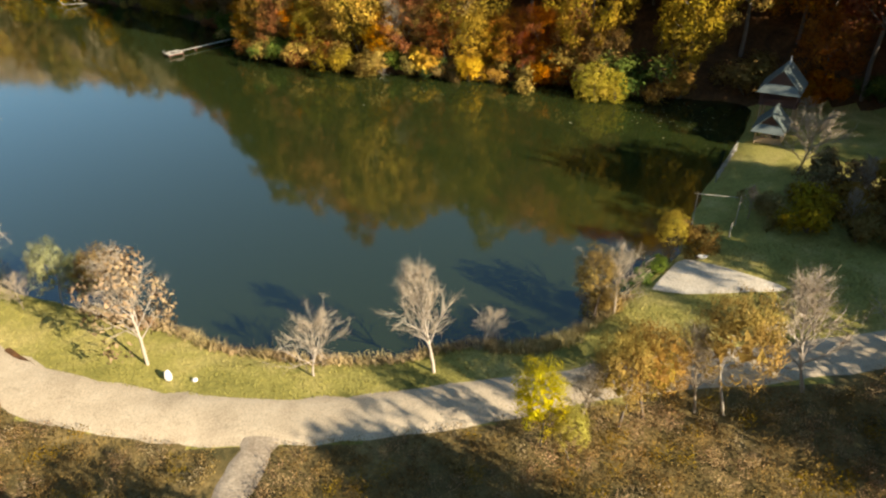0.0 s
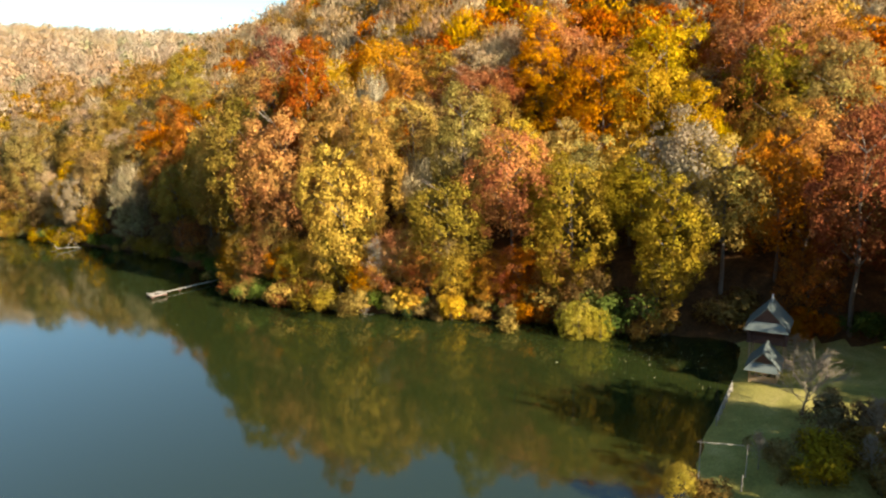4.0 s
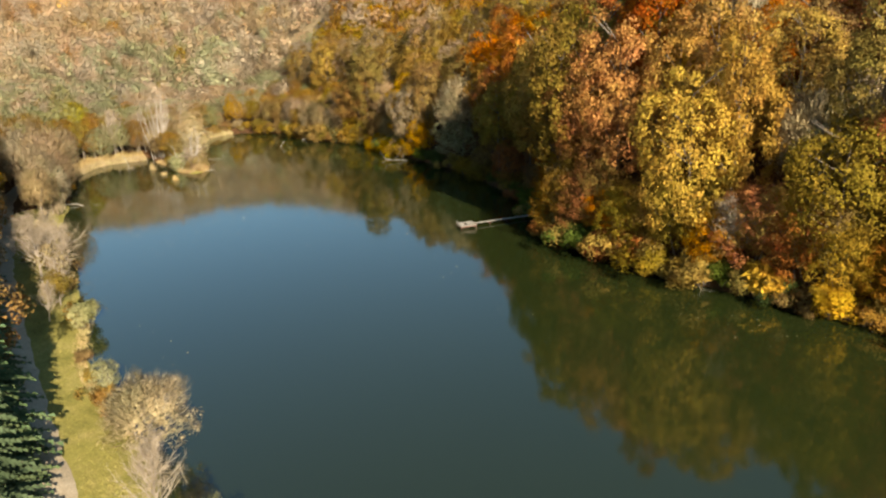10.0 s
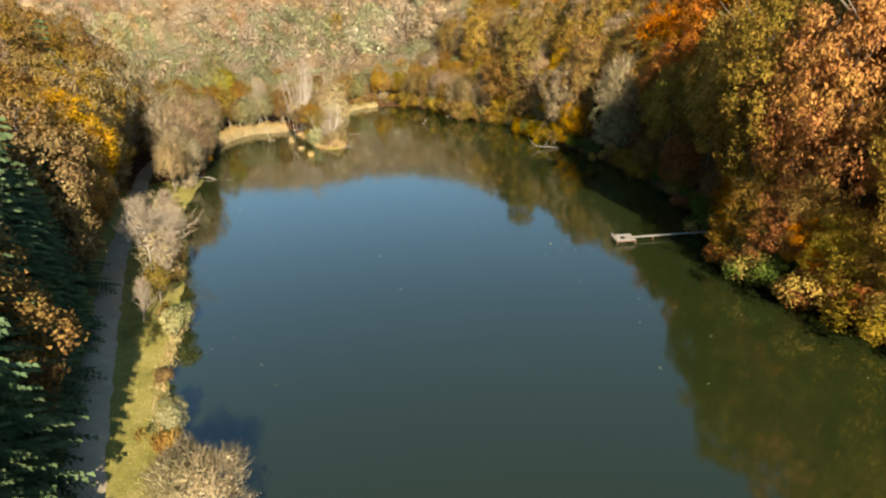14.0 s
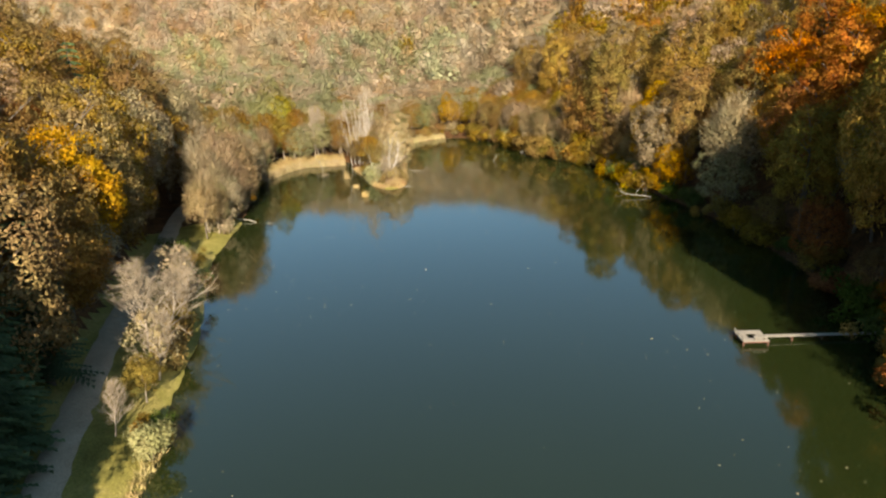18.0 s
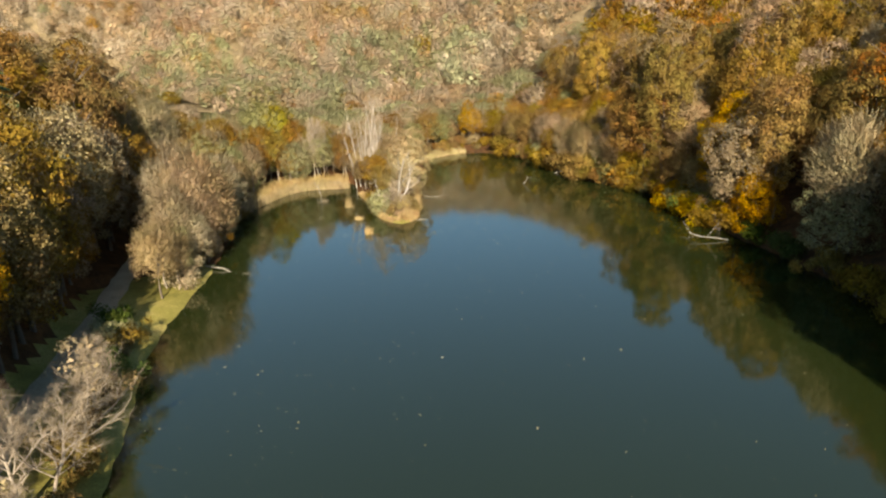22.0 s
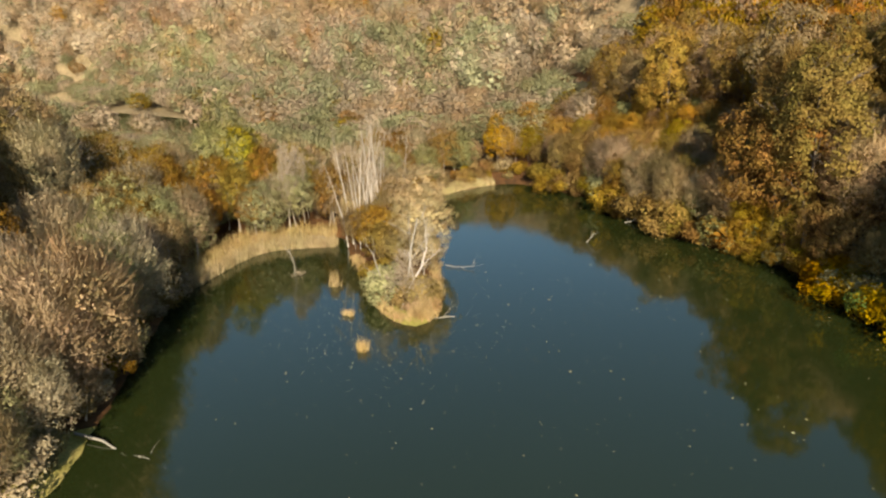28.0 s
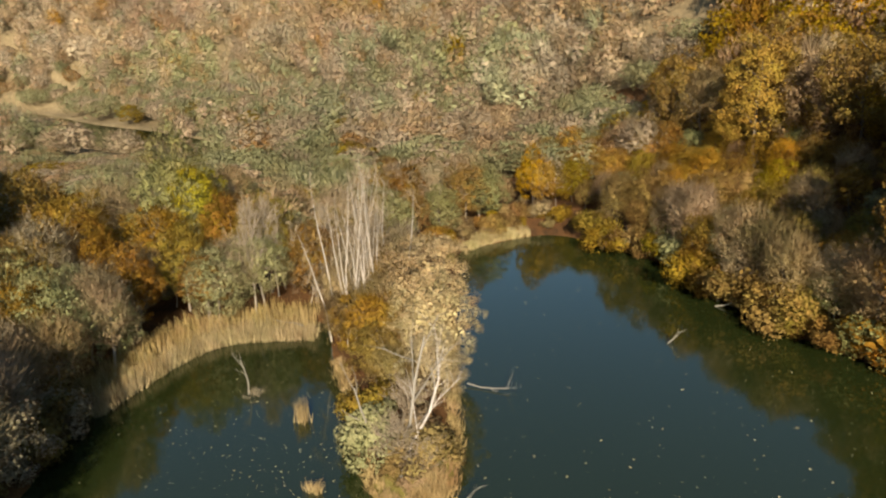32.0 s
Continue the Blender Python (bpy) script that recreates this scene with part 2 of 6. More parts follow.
# ---- mesh helpers ----
def mesh_np(name, verts, faces, mats, idx=None, smooth=False):
    me = bpy.data.meshes.new(name)
    verts, faces = np.asarray(verts, np.float32), np.asarray(faces, np.int32)
    normals = np.ascontiguousarray(verts[:, 3:6]) if verts.shape[1] == 6 else None
    verts = np.ascontiguousarray(verts[:, :3])
    k = faces.shape[1]
    me.vertices.add(len(verts)), me.loops.add(faces.size), me.polygons.add(len(faces))
    me.vertices.foreach_set("co", verts.ravel())
    me.loops.foreach_set("vertex_index", faces.ravel())
    me.polygons.foreach_set("loop_start", np.arange(0, faces.size, k, dtype=np.int32))
    for m in mats:
        me.materials.append(m)
    if idx is not None:
        me.polygons.foreach_set("material_index", np.asarray(idx, np.int32))
    me.polygons.foreach_set("use_smooth", np.full(len(faces), smooth))
    me.update(calc_edges=True)
    me.validate()
    if normals is not None:
        me.polygons.foreach_set("use_smooth", np.full(len(faces), True))
        me.normals_split_custom_set_from_vertices(normals.tolist())
    return me


def shifted(V, x, y, z):
    V = V.copy()
    V[:, :3] += (x, y, z)
    return V


def tri_faces(n):
    return np.arange(3 * n, dtype=np.int32).reshape(n, 3)


def part(name, bm, material, parent, label=""):
    me = bpy.data.meshes.new(name)
    bm.to_mesh(me)
    bm.free()
    me.materials.append(material)
    ob = new(name, me)
    ob.parent = parent
    return tagged(ob, label)


def box(bm, c, s, rot=None, bevel=0.0):
    g = bmesh.ops.create_cube(bm, size=1.0, matrix=Matrix.Translation(c) @ (rot or Matrix()) @ Matrix.Diagonal((*s, 1)))
    if bevel:
        es = list({e for v in g["verts"] for e in v.link_edges})
        bmesh.ops.bevel(bm, geom=es, offset=bevel, segments=1, affect="EDGES")
    return bm


def rod(bm, a, b, r0, r1=None, sides=8):
    a, b = Vector(a), Vector(b)
    d = b - a
    m = Matrix.Translation((a + b) / 2) @ d.to_track_quat("Z", "Y").to_matrix().to_4x4()
    bmesh.ops.create_cone(bm, cap_ends=True, segments=sides, radius1=r0, radius2=r0 if r1 is None else r1, depth=d.length, matrix=m)
    return bm


def smooth_line(points, step):
    """A curve through plan points, sampled about every step metres."""
    p = np.array(points, float)
    q = np.vstack([2 * p[0] - p[1], p, 2 * p[-1] - p[-2]])
    out = []
    for i in range(1, len(q) - 2):
        n = max(2, int(np.linalg.norm(q[i + 1] - q[i]) / step))
        t = np.linspace(0, 1, n, endpoint=False)[:, None]
        out.append(0.5 * (2 * q[i] + (q[i + 1] - q[i - 1]) * t + (2 * q[i - 1] - 5 * q[i] + 4 * q[i + 1] - q[i + 2]) * t**2
                          + (3 * q[i] - q[i - 1] - 3 * q[i + 1] + q[i + 2]) * t**3))
    out.append(p[-1:])
    return np.vstack(out)


def line_distance(px, py, line):
    """Distance to a plan line and the side (positive: left of its run)."""
    best, side = np.full(px.shape, 1e9), np.zeros(px.shape)
    for a, b in zip(line[:-1], line[1:]):
        d = b - a
        t = np.clip(((px - a[0]) * d[0] + (py - a[1]) * d[1]) / (d @ d + 1e-9), 0, 1)
        qx, qy = px - a[0] - t * d[0], py - a[1] - t * d[1]
        r = np.hypot(qx, qy)
        k = r < best
        best = np.where(k, r, best)
        side = np.where(k, np.sign(d[0] * qy - d[1] * qx), side)
    return best, side


def inside(px, py, poly):
    odd = np.zeros(px.shape, bool)
    for a, b in zip(poly, np.roll(poly, -1, 0)):
        c = (a[1] > py) != (b[1] > py)
        odd ^= c & (px < (b[0] - a[0]) * (py - a[1]) / (b[1] - a[1] + 1e-12) + a[0])
    return odd


def soft(a, b, x):
    t = np.clip((x - a) / (b - a), 0, 1)
    return t * t * (3 - 2 * t)


def vnoise(x, y, s, seed=0.0):
    """Smooth plan noise from summed waves, about -1 to 1."""
    x, y = x / s, y / s
    return (np.sin(1.7 * x + 0.9 * y + seed) + np.sin(-1.1 * x + 2.1 * y + 2.3 * seed + 1)
            + np.sin(2.9 * x - 1.3 * y + 1.7 * seed + 2) * 0.6 + np.sin(0.6 * x + 3.3 * y + 0.7 * seed) * 0.5) / 3.1


# ---- plan ----
SOUTH_SHORE = [(-44, 52.5), (-37.8, 48.4), (-31.8, 46), (-28.6, 44.7), (-21.2, 42.1), (-16.3, 39.4), (-12.3, 38.4), (-8.5, 37.6), (-2.8, 37.5), (2.1, 38.8),
               (7.3, 38.4), (11.1, 40.5), (15, 44.3), (18, 47.3), (20.3, 49.8), (22.3, 53.5), (26.7, 62.2), (31.9, 70), (37.5, 80), (39, 84)]
NORTH_SHORE = [(36.5, 86.5), (28.5, 89.5), (22, 92.5), (16, 96.5), (9.8, 98.4), (4.2, 100), (-3, 103), (-12, 105.8), (-20.5, 110), (-27, 113.5), (-32.5, 118), (-35, 126),
               (-42, 135), (-51, 145), (-62, 155), (-73, 163.5), (-84, 169.5), (-91, 175), (-104, 184), (-113, 187)]
WEST_SHORE = [(-124, 188.5), (-134, 192.5), (-146, 199), (-157, 200.5), (-165, 198.5), (-168, 190), (-168.5, 184), (-158, 174), (-148, 163.5), (-140, 156), (-132.5, 149.5),
              (-129.3, 144), (-134.5, 143.3), (-146, 149.8), (-153, 152.4), (-161, 157), (-164.5, 155)]
ROAD_SHORE = [(-163, 151), (-166.5, 146.5), (-165.5, 140.5), (-160.5, 132), (-152, 125), (-141, 117), (-131, 109.5), (-121, 100.5), (-112, 93.5), (-101, 87.5), (-92.5, 82.5),
              (-83, 75.3), (-74.5, 69.8), (-66.5, 63.8), (-57, 58.7), (-50, 55.5)]
LAKE = smooth_line(SOUTH_SHORE + NORTH_SHORE + WEST_SHORE + ROAD_SHORE + SOUTH_SHORE[:1], 1.2)[:-1]
LAKE = LAKE + np.stack([vnoise(LAKE[:, 0], LAKE[:, 1], 1.3, 3) * 0.35, vnoise(LAKE[:, 0], LAKE[:, 1], 1.1, 7) * 0.35], 1)
FAR_POND = smooth_line([(-268, 186), (-300, 180), (-360, 172), (-425, 172), (-470, 180), (-440, 192), (-380, 196), (-330, 204), (-290, 204), (-268, 186)], 4)[:-1]
ROAD = smooth_line([(70, 46), (45, 39.2), (30.5, 36.1), (19, 34.6), (15.5, 34.4), (9.5, 33.6), (4.9, 32.7), (-2.3, 31.5), (-10.3, 31), (-16.9, 31.6), (-25, 33.5), (-30.3, 36),
                    (-40.5, 42), (-51.5, 48.6), (-66, 56.6), (-82.3, 65.9), (-102, 77.5), (-122.5, 91.3), (-144.2, 105.1), (-158.5, 117.5), (-175, 135), (-190, 160)], 1.5)
HILL_FOOT = smooth_line([(400, 20), (250, 40), (140, 60), (90, 71), (60, 76.5), (48, 80), (41, 85.5)] + NORTH_SHORE[1:] + WEST_SHORE[:4] + [(-190, 215), (-240, 260), (-300, 330)], 6)
LEFT_FOOT = smooth_line([(-20, 22), (-38, 37), (-57, 47.6), (-84, 62.5), (-123, 87.5), (-144, 101.5), (-160, 113), (-178, 128), (-215, 135), (-300, 120), (-420, 110)], 6)
EYE0 = (2.5, 8.0)
AZ = np.array([-110, -60, -40, -20, 0, 4, 10, 14, 18.5, 22.5, 27, 31.4, 37, 43, 52, 60.0])
CREST = np.array([25, 48, 64, 74, 78, 72, 61, 52, 42, 32, 22, 15, 10, 5, 3, 2.0])
REACH = np.array([120, 150, 170, 185, 190, 185, 165, 150, 130, 110, 92, 80, 66, 60, 50, 50.0])
FAR_AZ = np.array([-30, 0, 18, 27, 33, 40, 46, 51, 55, 62, 80, 110.0])
FAR_H = np.array([62, 62, 60, 61, 70, 80, 94, 110, 121, 132, 130, 110.0])
FAR_IN = np.array([250, 250, 250, 250, 265, 320, 360, 400, 430, 480, 480, 480.0])
FAR_OUT = np.array([420, 420, 420, 425, 460, 550, 620, 660, 700, 760, 780, 780.0])


def height(x, y):
    """The ground's height at plan places (arrays)."""
    x, y = np.asarray(x, float), np.asarray(y, float)
    ring = np.vstack([LAKE, LAKE[:1]])
    near = (x > -230) & (x < 110) & (y > -20) & (y < 260)
    sd = np.full(x.shape, 60.0)
    if near.any():
        d, _ = line_distance(x[near], y[near], ring)
        sd[near] = np.where(inside(x[near], y[near], LAKE), -d, d)
    z = np.where(sd < 0, np.maximum(sd * 0.32, -1.6), np.minimum(sd, 1.3) * 0.32 + 0.6 * soft(1, 8, sd))
    az = np.degrees(np.arctan2(-(x - EYE0[0]), y - EYE0[1]))
    r = np.hypot(x - EYE0[0], y - EYE0[1])
    d, s = line_distance(x, y, HILL_FOOT)
    d = np.where(s < 0, d, 0)
    u = d / np.interp(az, AZ, REACH)
    prof = np.where(u < 1, 1 - (1 - np.minimum(u, 1)) ** 1.8, np.maximum(1 - 0.25 * (u - 1), 0.3))
    z = z + np.interp(az, AZ, CREST) * prof * (1 + 0.10 * vnoise(x, y, 34, 1) * soft(5, 60, d))
    d, s = line_distance(x, y, LEFT_FOOT)
    d = np.where(s > 0, d, 0)
    amp = soft(-15, -60, x)
    # the factor 0.6 adds height in the east, to shade the track-side woods
    z = z + amp * 58 * (1 - np.exp(-d / 75)) * (1 + 0.6 * soft(-118, -85, x)) * (1 + 0.12 * vnoise(x, y, 30, 4) * soft(5, 50, d))
    rise = np.clip((r - np.interp(az, FAR_AZ, FAR_IN)) / (np.interp(az, FAR_AZ, FAR_OUT) - np.interp(az, FAR_AZ, FAR_IN)), 0, 1)
    far = np.interp(az, FAR_AZ, FAR_H) * rise * (1.6 - 0.6 * rise) * (1 + 0.06 * vnoise(x, y, 60, 2)) + 3 * soft(230, 330, r)
    far = far * soft(4, 30, sd)
    z = np.where((az > -30) & (far > 0.05), np.maximum(z, far), z)
    z = z + 0.10 * np.maximum(27 - y, 0) * soft(70, 20, np.abs(x)) * soft(60, 10, np.maximum(-y, 0))
    pond = inside(x, y, FAR_POND)
    by = (x < -215) & (x > -530) & (y > 120) & (y < 260) & ~pond
    if by.any():
        pd, _ = line_distance(x[by], y[by], np.vstack([FAR_POND, FAR_POND[:1]]))
        z[by] = 0.4 + (z[by] - 0.4) * soft(3, 26, pd)
    z = np.where(pond, -1.0, z)
    return z + np.where(sd > 1, 0.10 * vnoise(x, y, 2.6, 5), 0)


def h1(x, y):
    return float(height(np.array([x]), np.array([y]))[0])


# ---- ground, water, road ----
def axis(lo, a, b, hi, step, grow):
    mid = list(np.arange(a, b + step, step))
    left, right, s = [], [], step
    while (left[-1] if left else a) > lo:
        s *= grow
        left.append((left[-1] if left else a) - s)
    s = step
    while (right[-1] if right else mid[-1]) < hi:
        s *= grow
        right.append((right[-1] if right else mid[-1]) + s)
    return np.array(left[::-1] + mid + right)


gx, gy = axis(-2600, -185, 62, 1800, 1.35, 1.035), axis(-1500, 18, 206, 2600, 1.35, 1.06)
GX, GY = np.meshgrid(gx, gy)
GZ = height(GX.ravel(), GY.ravel())
nx, ny = len(gx), len(gy)
quad = (np.arange(ny - 1)[:, None] * nx + np.arange(nx - 1)[None]).ravel()
quads = np.stack([quad, quad + 1, quad + nx + 1, quad + nx], 1)
cx, cy = GX.ravel()[quads].mean(1), GY.ravel()[quads].mean(1)
dn, sn = line_distance(cx, cy, HILL_FOOT)
dl, sl = line_distance(cx, cy, LEFT_FOOT)
dr, sr = line_distance(cx, cy, ROAD)
edge = vnoise(cx, cy, 2.1, 9) * 1.2
zone = np.zeros(len(quads), int)
zone[(sr > 0) & (dr > 1.8) & (cx > -60) & (cx < 80)] = 2
zone[((sn < 0) & (dn > -0.5)) | ((sl > 0) & (dl > 0.4 + edge))] = 1
zone[(zone == 0) & ((cx < -135) | ((dn < 5) & (cy > 84)))] = 1
zone[np.hypot(cx, cy) > 330] = 3
zone[(cx < -172) & (zone != 1)] = 3
ground = tagged(new("ground", mesh_np("ground", np.stack([GX.ravel(), GY.ravel(), GZ], 1), quads, [GRASS, LITTER, SCRUB, VALLEY], zone, True)),
                "autumn valley ground with grassy banks and wooded slopes", "ground", kind="structure")


def sheet(name, poly, z, mat, label, category):
    bm = bmesh.new()
    bm.faces.new([bm.verts.new((p[0], p[1], z)) for p in poly])
    bm.normal_update()
    if bm.faces[:][0].normal.z < 0:
        bmesh.ops.reverse_faces(bm, faces=bm.faces[:])
    bmesh.ops.triangulate(bm, faces=bm.faces[:])
    me = bpy.data.meshes.new(name)
    bm.to_mesh(me)
    bm.free()
    me.materials.append(mat)
    return tagged(new(name, me), label, category, kind="structure")


sheet("water", [(-185, 30), (55, 30), (55, 100), (0, 130), (-60, 180), (-120, 206), (-185, 206)], 0.0, WATER, "calm olive-green lake reflecting hills and sky", "lake")
sheet("water_far", FAR_POND, 0.3, WATER, "second pond far up the valley", "pond")


def ribbon(name, line, width, lift, mat, label, category, wob=0.25, cross=6):
    t = np.gradient(line, axis=0)
    nrm = np.stack([-t[:, 1], t[:, 0]], 1) / np.linalg.norm(t, axis=1)[:, None]
    w = np.asarray(width)[:, None] if np.ndim(width) else np.full((len(line), 1), width)
    w = w / 2 + wob * vnoise(line[:, :1], line[:, 1:], 0.9, 3)
    w2 = w + wob * vnoise(line[:, :1], line[:, 1:], 1.3, 8)
    rows = [line - nrm * w2 + nrm * (w + w2) * k / cross for k in range(cross + 1)]
    P = np.stack(rows, 1).reshape(-1, 2)
    crown = np.tile(0.05 * np.sin(np.linspace(0, math.pi, cross + 1)) + lift, len(line))
    crown[0::cross + 1] -= 0.10
    crown[cross::cross + 1] -= 0.10
    Z = height(P[:, 0], P[:, 1]) + crown
    q = (np.arange(len(line) - 1)[:, None] * (cross + 1) + np.arange(cross)[None]).ravel()
    F = np.stack([q, q + 1, q + cross + 2, q + cross + 1], 1)
    return tagged(new(name, mesh_np(name, np.column_stack([P, Z]), F, [mat], None, True)), label, category, kind="structure")


ribbon("road", ROAD, 3.6 + 0.8 * soft(-45, -20, ROAD[:, 0]) * soft(12, 0, ROAD[:, 0]) - 0.7 * soft(-40, -60, ROAD[:, 0]), 0.10, GRAVEL, "pale gravel track winding round the lake shore", "road")
ribbon("side_path", smooth_line([(-10.2, 30.2), (-10.6, 27.5), (-11.3, 24.5), (-13, 20), (-16, 14)], 0.8), 2.4, 0.07, TRACK, "bare earth side path leaving the gravel track", "path", 0.4)
sand = np.array([(17, 44.5), (18.6, 46.8), (20.2, 48.7), (21.4, 48.6), (22.8, 47.6), (24.6, 45.5), (26.8, 43.2), (24, 43.0), (20.8, 43.1), (18.4, 43.7)])


def patch(name, poly, mat, label, category):
    bm = bmesh.new()
    f = bm.faces.new([bm.verts.new((*p, 0)) for p in smooth_line(list(map(tuple, poly)) + [tuple(poly[0])], 0.6)[:-1]])
    bmesh.ops.triangulate(bm, faces=[f])
    bmesh.ops.subdivide_edges(bm, edges=bm.edges[:], cuts=2, use_grid_fill=True)
    co = np.array([v.co[:2] for v in bm.verts])
    for v, z in zip(bm.verts, height(co[:, 0], co[:, 1]) + 0.08 + 0.03 * vnoise(co[:, 0], co[:, 1], 0.7, 2)):
        v.co.z = z
    me = bpy.data.meshes.new(name)
    bm.to_mesh(me)
    bm.free()
    me.materials.append(mat)
    return tagged(new(name, me), label, category, kind="structure")


patch("sand_court", sand, SAND, "pale sand play court beside the water", "sand court")

# ---- plant meshes ----
def leaf_cloud(rng, centres, radii, n, size, squash=1.0, flat=0.5, cut=-0.35, axis_pt=None, rise=0.15, loose=0.42):
    """Small leaf sprays, each one triangle, on the outer skin of several lobes."""
    centres, radii = np.asarray(centres, float), np.asarray(radii, float)
    k = rng.choice(len(centres), n, p=radii**2 / (radii**2).sum())
    d = rng.normal(size=(n, 3))
    d /= np.linalg.norm(d, axis=1)[:, None]
    mid = centres.mean(0) if axis_pt is None else np.asarray(axis_pt)
    outw = centres[k] - mid
    outw /= np.linalg.norm(outw, axis=1)[:, None] + 1e-6
    flip = (d * outw).sum(1) < cut
    d[flip] *= -1
    p = centres[k] + d * (radii[k] * rng.uniform(0.2, 1.12, n) ** 0.6)[:, None] * np.array([1, 1, squash])
    nr = d + 0.6 * flat * rng.normal(size=(n, 3)) + np.array([0, 0, 0.15])
    nr /= np.linalg.norm(nr, axis=1)[:, None]
    a = np.array([0, 0, 1.0]) + 0.45 * d + 0.75 * rng.normal(size=(n, 3))
    b = np.cross(nr, a)
    b /= np.linalg.norm(b, axis=1)[:, None]
    a = np.cross(b, nr)
    s = size * rng.uniform(0.55, 1.35, n)[:, None]
    V = np.stack([p + a * s * 1.15, p - a * s * 0.6 - b * s * 0.52, p - a * s * 0.45 + b * s * 0.52], 1)
    soft_n = 0.46 * d + loose * rng.normal(size=(n, 3)) + 0.46 * outw + np.array([0, 0, rise])
    soft_n /= np.linalg.norm(soft_n, axis=1)[:, None]
    face = np.cross(V[:, 1] - V[:, 0], V[:, 2] - V[:, 0])
    turned = (face * soft_n).sum(1) < 0
    V[turned] = V[turned][:, ::-1]
    V = V.reshape(-1, 3)
    return np.column_stack([V, np.repeat(soft_n, 3, 0)])


def lobes(rng, h, r, base, count, lr=(0.26, 0.42)):
    """Centres and radii of a crown's lobes: a tall uneven dome."""
    c, q = [], []
    for i in range(count):
        u = base + (1 - base) * (i + rng.uniform(0, 1)) / count
        e = r * math.sqrt(max(0.05, 1 - ((u - 0.5) / 0.56) ** 2))
        a = i * 2.4 + rng.uniform(-0.6, 0.6)
        rr = r * rng.uniform(*lr)
        c.append((math.cos(a) * max(e - rr * 0.7, 0.1) * rng.uniform(0.7, 1.05), math.sin(a) * max(e - rr * 0.7, 0.1) * rng.uniform(0.7, 1.05), u * h - rr * 0.6))
        q.append(rr)
    c.append((rng.uniform(-0.5, 0.5), rng.uniform(-0.5, 0.5), h - r * 0.35))
    q.append(r * 0.38)
    return c, q


def tube_mesh(name, segs, mat, sides=5):
    """Tapered round pieces from (start, end, radius, radius)."""
    V, F = [], []
    ang = np.linspace(0, 2 * math.pi, sides, endpoint=False)
    for a, b, r0, r1 in segs:
        a, b = np.asarray(a, float), np.asarray(b, float)
        d = b - a
        d = d / (np.linalg.norm(d) + 1e-9)
        u = np.cross(d, (0.3, 0.9, 0.1) if abs(d[2]) > 0.9 else (0, 0, 1))
        u /= np.linalg.norm(u)
        w = np.cross(d, u)
        o = len(V) * 1
        ring = np.outer(np.cos(ang), u) + np.outer(np.sin(ang), w)
        V.extend(a + ring * r0)
        V.extend(b + ring * r1)
        for i in range(sides):
            j = (i + 1) % sides
            F.append((o + i, o + j, o + sides + j, o + sides + i))
    return mesh_np(name, V, F, [mat], None, True)


def grow(rng, start, way, length, radius, level, top, segs, tips, spread=0.55, kids=(4, 5), up=0.25, shrink=0.62):
    """A limb of three bent pieces that forks, down to level 0."""
    p, d = np.array(start, float), np.array(way, float)
    n = 3
    for i in range(n):
        d = d + rng.normal(size=3) * 0.13 + np.array([0, 0, up * 0.3])
        d /= np.linalg.norm(d)
        q = p + d * length / n
        r1 = radius * (1 - 0.22)
        segs.append((p, q, radius, r1))
        if level > 0 and (i > 0 or level < top):
            for _ in range(rng.integers(*kids) // 2 + (1 if i == n - 1 else 0)):
                k = d + rng.normal(size=3) * spread
                k[2] += up
                k /= np.linalg.norm(k)
                grow(rng, p + (q - p) * rng.uniform(0.3, 1), k, length * shrink * rng.uniform(0.75, 1.15), r1 * 0.55, level - 1, top, segs, tips, spread, kids, up, shrink)
        p, radius = q, r1
    if level == 0:
        tips.append((p, d))


def twig_spray(rng, tips, per, length, width):
    """Thin twig slivers round the ends of the limbs."""
    out = []
    for p, d in tips:
        for _ in range(per):
            k = d + rng.normal(size=3) * 0.6
            k /= np.linalg.norm(k)
            s = np.cross(k, rng.normal(size=3))
            s /= np.linalg.norm(s) + 1e-9
            a = p - d * rng.uniform(0, length)
            out.extend((a - s * width, a + s * width, a + k * length * rng.uniform(0.6, 1.3)))
    return np.array(out)


def plant(name, x, y, pieces, label, category, group="", turn=0.0, scale=1.0, tall=1.0, z=None, lean=(0, 0), kind=""):
    """A plant: an Empty at its foot with one mesh for each (part name, mesh, material, part label)."""
    root = new(name)
    root.empty_display_size = 0.3
    zz = (h1(x, y) if z is None else z) - 0.05
    root.matrix_world = Matrix.Translation((x, y, zz)) @ Euler((radians(lean[0]), radians(lean[1]), turn)).to_matrix().to_4x4() @ Matrix.Diagonal((scale, scale, scale * tall, 1))
    tagged(root, label, category, group, kind)
    for pname, me, mat, plabel in pieces:
        ob = new(pname, me)
        ob.parent = root
        if ob.material_slots and mat is not None:
            ob.material_slots[0].link, ob.material_slots[0].material = "OBJECT", mat
        tagged(ob, plabel)
    return root


